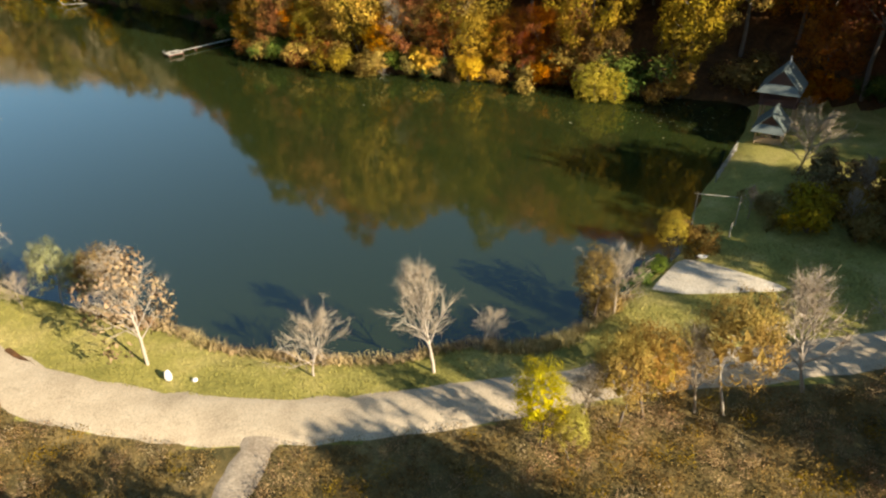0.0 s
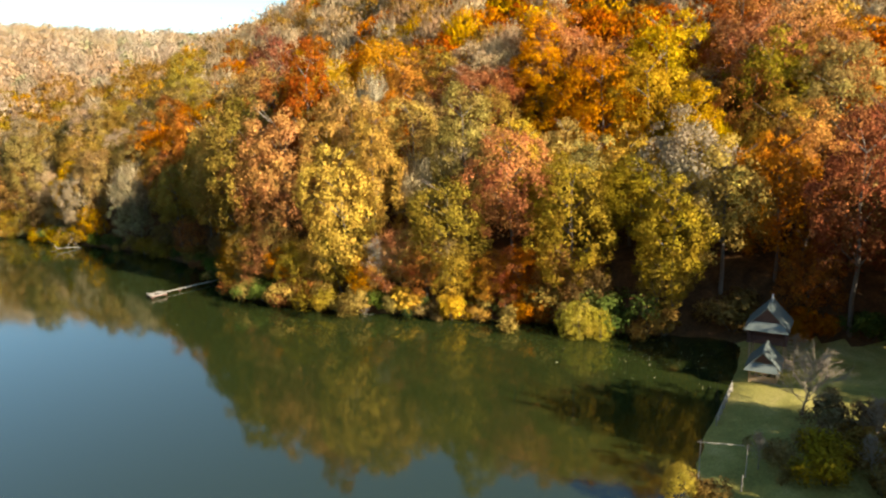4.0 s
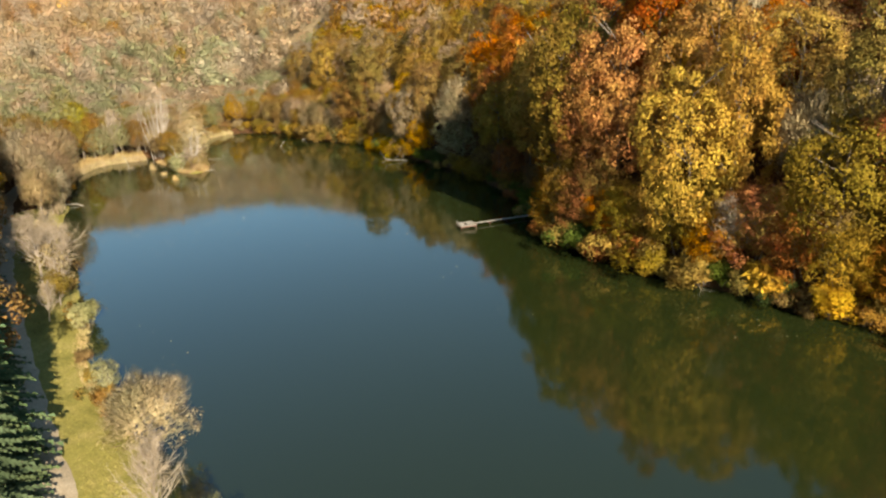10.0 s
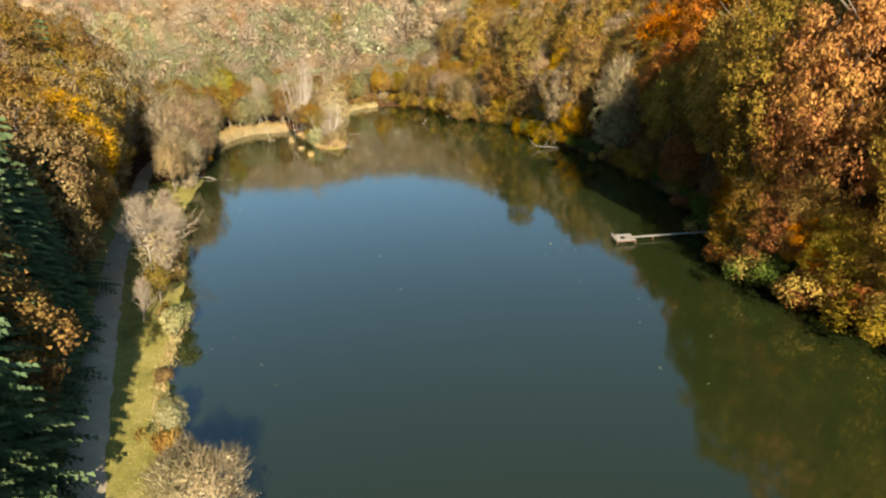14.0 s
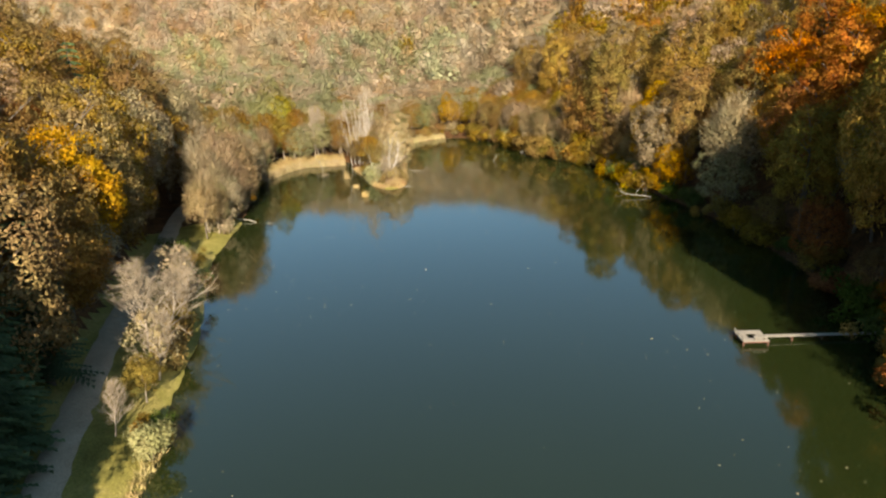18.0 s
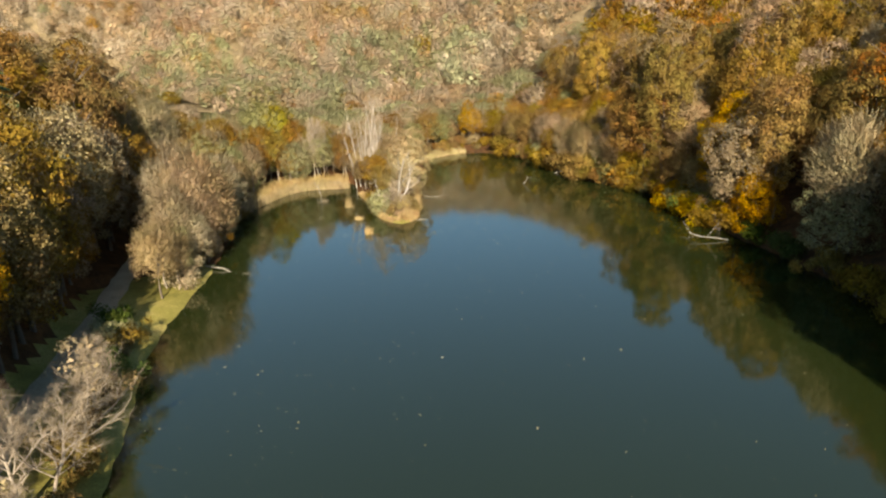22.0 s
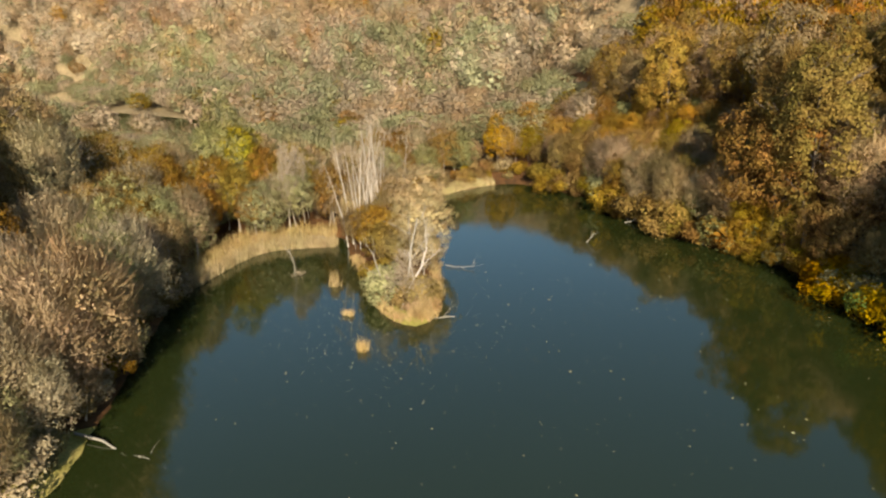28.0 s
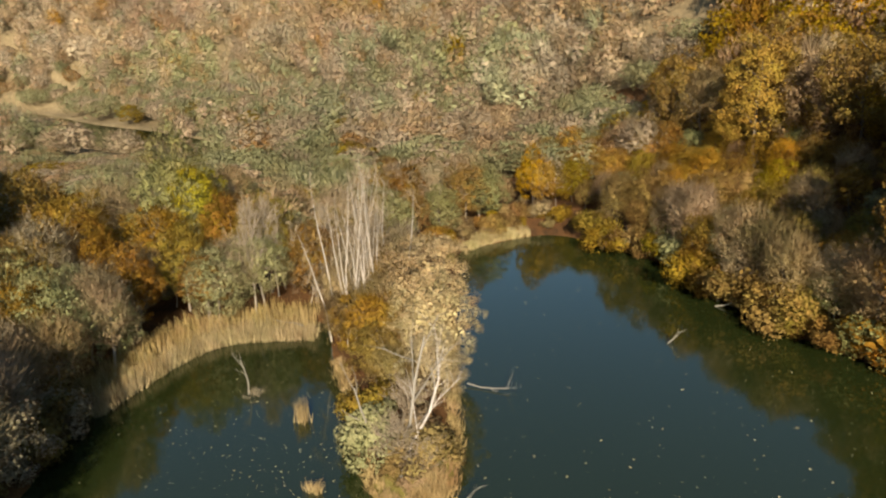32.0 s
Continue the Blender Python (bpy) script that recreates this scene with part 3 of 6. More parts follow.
def dome_clumps(rng, h, r, base, count, size=(0.19, 0.33)):
    """Clumps over a rounded, uneven crown: centres and radii."""
    i = np.arange(count) + 0.5
    zz = 1 - 1.72 * i / count + rng.uniform(-0.05, 0.05, count)
    zz = np.clip(zz, -0.78, 1)
    a = i * 2.39996 + rng.uniform(-0.35, 0.35, count)
    flat = np.sqrt(1 - zz**2)
    d = np.column_stack([flat * np.cos(a), flat * np.sin(a), zz])
    ph = rng.uniform(0, 6.28, 3)
    lump = 1 + 0.13 * np.sin(2 * a + ph[0]) * flat + 0.10 * np.sin(3 * a + 4 * zz + ph[1]) + 0.08 * np.sin(7 * zz + ph[2])
    q = r * rng.uniform(*size, count)
    reach = np.array([r, r, (1 - base) / 2 * h]) * (lump * rng.uniform(0.82, 1.04, count))[:, None]
    c = d * np.maximum(reach - 0.6 * q[:, None], 0.1)
    c[:, 2] += (1 + base) / 2 * h
    return c, q


def inner_leaves(rng, h, r, base, n, size, fill):
    """Loose, larger sprays that fill the shaded heart of a crown."""
    d = rng.normal(size=(n, 3))
    d /= np.linalg.norm(d, axis=1)[:, None]
    p = d * np.array([r, r, (1 - base) / 2 * h]) * (fill * rng.uniform(0.1, 1, n) ** 0.5)[:, None]
    p[:, 2] += (1 + base) / 2 * h
    a, b = rng.normal(size=(n, 3)), rng.normal(size=(n, 3))
    a /= np.linalg.norm(a, axis=1)[:, None]
    b /= np.linalg.norm(b, axis=1)[:, None]
    V = np.stack([p + a * size, p - a * size * 0.6 + b * size * 0.7, p - a * size * 0.6 - b * size * 0.7], 1)
    f = np.cross(V[:, 1] - V[:, 0], V[:, 2] - V[:, 0])
    f /= np.linalg.norm(f, axis=1)[:, None] + 1e-9
    return np.column_stack([V.reshape(-1, 3), np.repeat(f, 3, 0)])


def leafy_crown(rng, h, r, base, count, n, leaf, inner=200, fill=0.74, size=(0.19, 0.33), rise=0.15, loose=0.42):
    """A rounded leafy crown: leaf sprays on many clumps round a dense heart."""
    c, q = dome_clumps(rng, h, r, base, count, size)
    V = leaf_cloud(rng, c, q, n, leaf, 0.95, 0.8, cut=-0.25, axis_pt=(0, 0, (1 + base) / 2 * h), rise=rise, loose=loose)
    return np.vstack([V, inner_leaves(rng, h, r, base, inner, 1.5 * r / math.sqrt(inner), fill)])


def twiggy_crown(rng, h, r, base, n, length, width, rise=0.3):
    """A brush of fine twigs fanning up and out from the limbs."""
    d = rng.normal(size=(n, 3))
    d /= np.linalg.norm(d, axis=1)[:, None]
    d[:, 2] = np.where(d[:, 2] < -0.35, -d[:, 2], d[:, 2])
    a = np.arctan2(d[:, 1], d[:, 0])
    lump = 1 + 0.14 * np.sin(3 * a + 5 * d[:, 2] + rng.uniform(0, 6.28)) + 0.10 * np.sin(5 * a - 4 * d[:, 2] + rng.uniform(0, 6.28))
    p = d * np.array([r, r, (1 - base) / 2 * h]) * (lump * rng.uniform(0.45, 0.95, n) ** 0.6)[:, None]
    p[:, 2] += (1 + base) / 2 * h
    k = 0.75 * d + np.array([0, 0, 0.55]) + 0.38 * rng.normal(size=(n, 3))
    k /= np.linalg.norm(k, axis=1)[:, None]
    w = np.cross(k, rng.normal(size=(n, 3)))
    w /= np.linalg.norm(w, axis=1)[:, None] + 1e-9
    L = length * rng.uniform(0.5, 1.3, n)[:, None]
    V = np.stack([p - k * L * 0.5 - w * width, p - k * L * 0.5 + w * width, p + k * L * 0.5], 1)
    nn = 0.8 * d + 0.45 * rng.normal(size=(n, 3)) + np.array([0, 0, rise])
    nn /= np.linalg.norm(nn, axis=1)[:, None]
    turned = (np.cross(V[:, 1] - V[:, 0], V[:, 2] - V[:, 0]) * nn).sum(1) < 0
    V[turned] = V[turned][:, ::-1]
    return np.column_stack([V.reshape(-1, 3), np.repeat(nn, 3, 0)])


# broadleaf crowns and trunks, shared by the woods
WOOD_FORMS = []
for i in range(9):
    rng = np.random.default_rng(100 + i)
    h, r = 15 + 4 * rng.random(), 4.6 + 1.4 * rng.random()
    base = 0.06 if i < 5 else 0.22
    V = leafy_crown(rng, h, r, base, 84, 12500, 0.17, 900, 0.82, (0.16, 0.30))
    crown = mesh_np("crown", V, tri_faces(len(V) // 3), [GOLD])
    segs, tips = [], []
    p = np.array([0, 0, -0.6])
    for j in range(5):
        qn = np.array([rng.normal() * 0.15, rng.normal() * 0.15, h * 0.17 * (j + 1)])
        segs.append((p, qn, 0.26 - 0.042 * j, 0.26 - 0.042 * (j + 1)))
        if j > 0:
            for _ in range(3):
                a = rng.uniform(0, 6.28)
                e = qn + np.array([math.cos(a) * r * 0.62, math.sin(a) * r * 0.62, h * 0.14])
                segs.append((qn, e, 0.09, 0.02))
        p = qn
    WOOD_FORMS.append((crown, tube_mesh("trunk", segs, BARK), h, r))
# half-bare crowns: a brush of twigs with few leaves
THIN_FORMS = []
for i in range(4):
    rng = np.random.default_rng(150 + i)
    segs, tips = [], []
    grow(rng, (0, 0, -0.4), (0, 0, 1), 9.0, 0.20, 2, 2, segs, tips, 0.62, (3, 5), 0.28, 0.5)
    V = np.vstack([twiggy_crown(rng, 14, 4.3, 0.2, 6500, 1.2, 0.03), leafy_crown(rng, 13.4, 4.0, 0.22, 60, 3000, 0.115, 200, 0.6)])
    THIN_FORMS.append((mesh_np("twig_crown", V, tri_faces(len(V) // 3), [GREYTAN]), tube_mesh("trunk", segs, BARK, 4), 14, 4.3))


def pick(rng, table):
    names, w = zip(*table)
    w = np.array(w, float)
    return names[rng.choice(len(names), p=w / w.sum())]


COLOUR_WORDS = {"leaves_gold": "golden yellow", "leaves_orange": "bright orange", "leaves_rust": "rust-red", "leaves_olive": "olive yellow-green", "leaves_umber": "brown-gold",
                "leaves_tan": "faded tan", "leaves_grey_tan": "grey-brown thinning", "leaves_cream": "pale cream", "leaves_sage": "grey-green", "leaves_lime": "lime yellow", "leaves_green": "green", "brush": "dry brown",
                "far_tan": "faded tan", "far_grey": "grey-brown", "far_sage": "grey-green", "far_brown": "brown", "far_amber": "amber"}


def wood_tree(rng, x, y, mat, size=1.0, thin=False, where="on the wooded slope", group="trees on the slope", tall=1.0, name="beech_tree", high=False):
    form = (THIN_FORMS if thin else WOOD_FORMS)[rng.integers(0, 4) if thin else rng.integers(5 if high else 0, 9)]
    word = COLOUR_WORDS[mat.name]
    plant(name, x, y, [("trunk", form[1], BARK, ""), ("crown", form[0], mat, "")], f"tall tree with {word} autumn leaves {where}", "tree", group,
          rng.uniform(0, 6.28), size * rng.uniform(0.85, 1.15), tall * rng.uniform(0.9, 1.12))


SLOPE_MIX = [(GOLD, 3.0), (ORANGE, 4.0), (RUST, 2.4), (OLIVE, 1.2), (UMBER, 1.3), (GREYTAN, 0.5)]
HIGH_MIX = [(ORANGE, 1.3), (RUST, 0.8), (UMBER, 2.0), (TAN, 4.2), (GREYTAN, 4.8), (GOLD, 0.4), (OLIVE, 0.4)]
SPUR_MIX = [(OLIVE, 3.5), (UMBER, 4.0), (GOLD, 0.9), (TAN, 1.2), (ORANGE, 0.25), (GREYTAN, 0.6)]
LEFT_MIX = [(UMBER, 4.2), (BRUSH, 3.0), (TAN, 1.2), (GREYTAN, 1.5), (RUST, 0.15), (OLIVE, 0.2), (GOLD, 0.05)]
FAR_MIX = [(FAR_TAN, 4.5), (FAR_GREY, 6.0), (FAR_BROWN, 0.4), (FAR_SAGE, 0.8), (FAR_AMBER, 0.08)]
WARM_MIX = [(FAR_TAN, 6.0), (FAR_BROWN, 1.6), (FAR_AMBER, 0.6), (FAR_GREY, 2.6)]
FLAT_MIX = [(FAR_SAGE, 6.5), (FAR_GREY, 3.2), (FAR_TAN, 1.4), (OLIVE, 0.25), (FAR_BROWN, 0.4)]


def scatter(rng, x0, x1, y0, y1, step, loose=0.36):
    X, Y = np.meshgrid(np.arange(x0, x1, step), np.arange(y0, y1, step))
    X = X + (np.arange(X.shape[0]) % 2)[:, None] * step / 2
    X, Y = X.ravel() + rng.uniform(-loose, loose, X.size) * step, Y.ravel() + rng.uniform(-loose, loose, Y.size) * step
    return X, Y


FAR_MATS = [GOLD, ORANGE, RUST, OLIVE, UMBER, TAN, GREYTAN, SAGE, CREAM, LIME, FAR_TAN, FAR_GREY, FAR_SAGE, FAR_BROWN, FAR_AMBER, BRUSH]


def template(kind, i):
    """A crown one metre high and one in radius, for the far woods."""
    rng = np.random.default_rng(170 + 10 * kind + i)
    if kind == 0:
        V = leafy_crown(rng, 17, 5.2, 0.10, 50, 1500, 0.36, 130, 0.8, (0.17, 0.31))
    elif kind == 1:
        V = leafy_crown(rng, 17, 5.2, 0.02, 26, 210, 0.62, 16, 0.6, (0.22, 0.36), 0.3, 0.16)
    elif kind == 2:
        V = np.vstack([twiggy_crown(rng, 17, 5.2, 0.10, 800, 1.9, 0.085), leafy_crown(rng, 16, 4.7, 0.15, 34, 320, 0.36, 90, 0.7)])
    else:
        V = np.vstack([twiggy_crown(rng, 17, 5.2, 0.02, 150, 2.2, 0.17, 0.35), leafy_crown(rng, 16, 4.8, 0.05, 20, 80, 0.5, 16, 0.6, (0.22, 0.36), 0.35, 0.16)])
    V[:, :2] /= 5.2
    V[:, 2] /= 17.0
    return V


TEMPLATES = [[template(k, i) for i in range(6)] for k in range(4)]
TWIGGY = {"brush": 0.6, "far_tan": 0.55, "far_grey": 0.7, "far_sage": 0.4, "leaves_tan": 0.75, "leaves_grey_tan": 0.92, "leaves_sage": 0.6, "leaves_umber": 0.3}


class Woods:
    """Many far crowns in one mesh."""

    def __init__(self):
        self.v, self.m = [], []

    def add(self, rng, x, y, z, h, r, mat, fine=False):
        twigs = rng.random() < TWIGGY.get(mat.name, 0.06)
        V = TEMPLATES[(2 if twigs else 0) + (0 if fine else 1)][rng.integers(0, 6)].copy()
        a = rng.uniform(0, 6.28)
        m = np.array([[math.cos(a), -math.sin(a)], [math.sin(a), math.cos(a)]])
        V[:, :2], V[:, 3:5] = V[:, :2] @ m.T * r, V[:, 3:5] @ m.T
        V[:, 2] *= h
        self.v.append(shifted(V, x, y, z))
        self.m.append(np.full(len(V) // 3, FAR_MATS.index(mat)))

    def build(self, name, label):
        V, m = np.vstack(self.v), np.concatenate(self.m)
        tagged(new(name, mesh_np(name, V, tri_faces(len(V) // 3), FAR_MATS, m)), label, "woods", kind="stuff")


# ---- woods on the slope across the lake ----
rng = np.random.default_rng(7)
woods = Woods()
X, Y = scatter(rng, -175, 150, 62, 420, 6.9)
D, S = line_distance(X, Y, HILL_FOOT)
AZT = np.degrees(np.arctan2(-(X - EYE0[0]), Y - EYE0[1]))
Z = height(X, Y)
THICKET = smooth_line([(-110, 186.5), (-124, 188.5), (-134, 192.5), (-146, 199), (-157, 202), (-168, 206)], 3)
TD, TS = line_distance(X, Y, THICKET)
keep = ~((TS < 0) & (TD < 25) & (X < -114 - TD * 0.25)) & (S < 0) & (D > 0.9) & (D < np.interp(AZT, AZ, REACH) * 1.12) & (AZT < 42) & (AZT > -52) & (X > -170)
for x, y, d, az, z in zip(X[keep], Y[keep], D[keep], AZT[keep], Z[keep]):
    u = d / np.interp(az, AZ, REACH)
    spur = soft(-52, -88, x)
    mix = SPUR_MIX if rng.random() < spur else (HIGH_MIX if rng.random() < soft(0.13, 0.36, u + 0.12 * vnoise(x, y, 22, 3)) else SLOPE_MIX)
    if az > 12 and rng.random() < soft(275, 325, math.hypot(x - EYE0[0], y - EYE0[1])):
        mix = FAR_MIX
    mat = pick(rng, mix)
    if d < 11 and -36 < x < 34:
        mat = OLIVE if x < -28 else ORANGE if x < -20 else GOLD if x < -5 else (OLIVE if rng.random() < 0.6 else GREYTAN) if x < 4 else pick(rng, [(UMBER, 1.2), (OLIVE, 1), (GOLD, 1)]) if x < 12 else pick(rng, [(GOLD, 1), (ORANGE, 1)]) if x < 19 else OLIVE
    if d < 36 and x < 62:
        thin = rng.random() < (0.9 if mat is GREYTAN else 0.6 if mat is TAN else 0.04)
        wood_tree(rng, x, y, mat, 1.1, thin, "above the lake", tall=1.28 if -42 < x < -4 and d < 26 else 1.0, high=-90 < x < -34 and d < 12)
    else:
        woods.add(rng, x, y, z, rng.uniform(15, 19), rng.uniform(4.4, 6.0), mat, d < 100 and az > -37)
woods.build("slope_woods", "dense autumn woods in orange, rust and grey-brown on the hillside")

# ---- woods left of the track ----
X, Y = scatter(rng, -520, -22, 20, 150, 6.3)
D, S = line_distance(X, Y, LEFT_FOOT)
Z = height(X, Y)
keep = (S > 0) & (D > 3.2) & (D < np.where(X < -330, 70, 130)) & (Y > 0.0)
left = Woods()
for x, y, d, z in zip(X[keep], Y[keep], D[keep], Z[keep]):
    if x > -88 and d < 16:
        continue
    mat = pick(rng, LEFT_MIX)
    if d < 40 and -190 < x < -60:
        wood_tree(rng, x, y, mat, 1.08, rng.random() < (0.6 if mat is GREYTAN else 0.1), "beside the track", "trees beside the track", 1.0, "oak_tree")
    else:
        left.add(rng, x, y, z, rng.uniform(13, 17), rng.uniform(3.8, 5.0), mat, d < 75 and -330 < x < -100)
left.build("left_woods", "brown and tan autumn woods climbing the hillside")

# ---- far hills and valley floor ----
far = tagged(new("far_woods"), "pale tan and grey-brown woods covering the far hill", "woods", kind="stuff")


def grove(mix, seed):
    """Some twenty fine-twigged trees on a plot 26 metres wide."""
    rng = np.random.default_rng(seed)
    X, Y = scatter(rng, -14, 14, -14, 14, 5.7, 0.4)
    V, M = [], []
    for x, y in zip(X, Y):
        mat = pick(rng, mix)
        h, r = rng.uniform(9.5, 14.5), rng.uniform(3.6, 5.2)
        if rng.random() < 0.55:
            v = np.vstack([twiggy_crown(rng, h, r, 0.02, 520, 1.5, 0.06, 0.35), leafy_crown(rng, h * 0.95, r * 0.95, 0.05, 34, 300, 0.24, 40, 0.7, (0.18, 0.3), 0.35, 0.25)])
        else:
            v = leafy_crown(rng, h, r, 0.02, 40, 760, 0.27, 40, 0.75, (0.17, 0.3), 0.3, 0.22)
        V.append(shifted(v, x, y, -1.5))
        M.append(np.full(len(v) // 3, FAR_MATS.index(mat)))
    V = np.vstack(V)
    return mesh_np("tree_clump", V, tri_faces(len(V) // 3), FAR_MATS, np.concatenate(M))


GROVES = [[grove(mix, 600 + 10 * j + i) for i in range(4)] for j, mix in enumerate((FAR_MIX, WARM_MIX, FLAT_MIX))]
X, Y = scatter(rng, -900, 60, 50, 900, 25, 0.12)
R = np.hypot(X - EYE0[0], Y - EYE0[1])
A = np.degrees(np.arctan2(-(X - EYE0[0]), Y - EYE0[1]))
pd, _ = line_distance(X, Y, np.vstack([FAR_POND, FAR_POND[:1]]))
keep = (R > 338) & (R < np.interp(A, FAR_AZ, FAR_OUT) + 16) & (A > 8) & (A < 87) & ~inside(X, Y, FAR_POND) & (pd > 17)
Z = height(X, Y)
for x, y, z in zip(X[keep], Y[keep], Z[keep]):
    e = height(np.array([x + 10, x - 10, x, x]), np.array([y, y, y + 10, y - 10]))
    up = Vector((-(e[0] - e[1]) / 20, -(e[2] - e[3]) / 20, 1))
    kind = (1 if vnoise(x, y, 55, 8) > 0.2 else 0) if z > 19 else 2
    ob = new("tree_clump", GROVES[kind][rng.integers(0, 4)])
    ob.matrix_world = Matrix.Translation((x, y, float(np.mean(e)))) @ up.to_track_quat("Z", "Y").to_matrix().to_4x4() @ Matrix.Rotation(rng.uniform(0, 6.28), 4, "Z")
    ob.parent = far
X, Y = scatter(rng, -530, -170, 118, 420, 6.4, 0.55)
R = np.hypot(X - EYE0[0], Y - EYE0[1])
A = np.degrees(np.arctan2(-(X - EYE0[0]), Y - EYE0[1]))
DL, SL = line_distance(X, Y, LEFT_FOOT)
pd, _ = line_distance(X, Y, np.vstack([FAR_POND, FAR_POND[:1]]))
keep = ((R <= 332) | ((pd < 24) & (X > -520))) & ~((SL > 0) & (DL > 0)) & (A > 20) & ~inside(X, Y, FAR_POND) & (pd > 4) & ~((X > -182) & (Y < 205))
Z = height(X, Y)
flat = Woods()
for x, y, z, r in zip(X[keep], Y[keep], Z[keep], R[keep]):
    k = vnoise(x, y, 40, 6)
    mat = pick(rng, FAR_MIX if z > 14 + 5 * k or k > 0.6 else FLAT_MIX)
    near_pond = x < -225 and y < 190 and r < 332
    flat.add(rng, x, y, z, rng.uniform(2.5, 4) if near_pond else rng.uniform(6.5, 10), rng.uniform(3.6, 5.2), mat, True)
flat.build("valley_woods", "grey-green and tan valley woods beyond the lake head")

# ---- bare trees, bushes, conifers: forms ----
BARE_FORMS = []


def bent(rng, p, d, length, r0, pieces, up, segs):
    """A limb of several pieces that turns upward; returns its joints."""
    pts = [np.array(p, float)]
    d = np.array(d, float)
    for i in range(pieces):
        d = d + rng.normal(size=3) * 0.10 + np.array([0, 0, up])
        d /= np.linalg.norm(d)
        q = pts[-1] + d * length / pieces
        segs.append((pts[-1], q, r0 * (1 - i / (pieces + 0.5)), r0 * (1 - (i + 1) / (pieces + 0.5))))
        pts.append(q)
    return pts, d


for i in range(5):
    rng = np.random.default_rng(200 + i)
    segs, tips = [], []
    wide = i > 2
    spine, _ = bent(rng, (0, 0, -0.3), (0.02, 0, 1), 6.4 if wide else 8.0, 0.13, 8, 0.25, segs)
    for k in range(24 if wide else 30):
        u = (0.2 if wide else 0.26) + (k + rng.random()) / (24 if wide else 30) * (0.74 if wide else 0.7)
        j = min(7, int(u * 8))
        p = spine[j] + (spine[j + 1] - spine[j]) * (u * 8 - j)
        a = k * 2.4 + rng.uniform(-0.4, 0.4)
        t = rng.uniform(0.75, 1.1) if wide else rng.uniform(0.5, 0.8)
        L = (4.2 if wide else 3.6) * (1.12 - u) * rng.uniform(0.75, 1.15) + 0.5
        pts, d = bent(rng, p, (math.cos(a) * math.sin(t), math.sin(a) * math.sin(t), math.cos(t)), L, 0.055 * (1.2 - u), 4, 0.10, segs)
        tips.append((pts[-1], d))
        for m in range(5):
            e = pts[1 + m % 3] + (pts[2 + m % 3] - pts[1 + m % 3]) * rng.random()
            w = d + rng.normal(size=3) * 0.55
            sub, d2 = bent(rng, e, w / np.linalg.norm(w), L * rng.uniform(0.3, 0.5), 0.02, 2, 0.12, segs)
            tips += [(sub[-1], d2), (sub[1], d2)]
    tw = twig_spray(rng, tips, 8, 0.75, 0.010)
    top = max(q[1][2] for q in segs) / 8.0
    BARE_FORMS.append((mesh_np("twig_crown", tw / top, tri_faces(len(tw) // 3), [TWIG]), tube_mesh("forked_trunk", [(np.array(a) / top, np.array(b) / top, r0, r1) for a, b, r0, r1 in segs], TWIG, 4)))

BUSH_FORMS = []
for i in range(5):
    rng = np.random.default_rng(300 + i)
    c = [(rng.normal() * 0.8, rng.normal() * 0.8, rng.uniform(0.5, 2.3)) for _ in range(11)]
    q = rng.uniform(0.55, 1.0, 11)
    V = np.vstack([leaf_cloud(rng, c, q, 2600, 0.115, 1.1, 0.8, -0.5, (0, 0, 0.9)), inner_leaves(rng, 2.9, 1.3, 0.0, 160, 0.3, 0.8)])
    V[:, 2] = np.maximum(V[:, 2], -0.1)
    segs = []
    for k in range(7):
        a = rng.uniform(0, 6.28)
        segs.append(((0.1 * math.cos(a), 0.1 * math.sin(a), -0.2), (0.9 * math.cos(a), 0.9 * math.sin(a), rng.uniform(1.2, 2.4)), 0.05, 0.012))
    BUSH_FORMS.append((mesh_np("foliage", V, tri_faces(len(V) // 3), [GREEN]), tube_mesh("stem_clump", segs, BARK, 4)))

SPRUCE_FORMS = []
for i in range(3):
    rng = np.random.default_rng(400 + i)
    h, tri, segs = 17.0, [], [((0, 0, -0.5), (0, 0, 16.6), 0.24, 0.02)]
    for k in range(24):
        z = 1.4 + k * 0.63
        reach = 3.5 * (1 - z / 17.6) ** 0.85 + 0.25
        for j in range(8 if k < 17 else 6):
            a = rng.uniform(0, 6.28)
            d, s = np.array([math.cos(a), math.sin(a), 0]), np.array([-math.sin(a), math.cos(a), 0])
            rr = reach * rng.uniform(0.75, 1.1)
            segs.append(((0, 0, z), tuple(d * rr * 0.9 + (0, 0, z - rr * 0.2)), 0.035, 0.008))
            for m in range(9):
                u = (m + 1.2) / 9.5
                b = d * rr * u + np.array([0, 0, z - rr * 0.28 * u * u + 0.06])
                for sg in (-1, 1):
                    e = b + s * sg * rr * 0.34 * (1.15 - u) + d * 0.26 - np.array([0, 0, 0.16 + 0.1 * rng.random()])
                    w = d * 0.19
                    tri.extend((b - w, b + w, e))
    V = np.array(tri)
    SPRUCE_FORMS.append((mesh_np("needles", V, tri_faces(len(V) // 3), [SPRUCE]), tube_mesh("trunk", segs, BARK, 4)))


def bare_tree(x, y, tall, form, label, turn=0.0, mat=TWIG, wide=1.0, lean=(0, 0), name="bare_tree", category="tree", group="", leaves=None):
    pieces = [("forked_trunk", BARE_FORMS[form][1], mat, ""), ("twig_crown", BARE_FORMS[form][0], TWIG, "")]
    if leaves is not None:
        pieces.append(("leaves", SPARSE[form % 3], leaves, "thin remaining leaves"))
    s = tall / 8.0
    return plant(name, x, y, pieces, label, category, group, turn, s * wide, 1 / wide, None, lean)


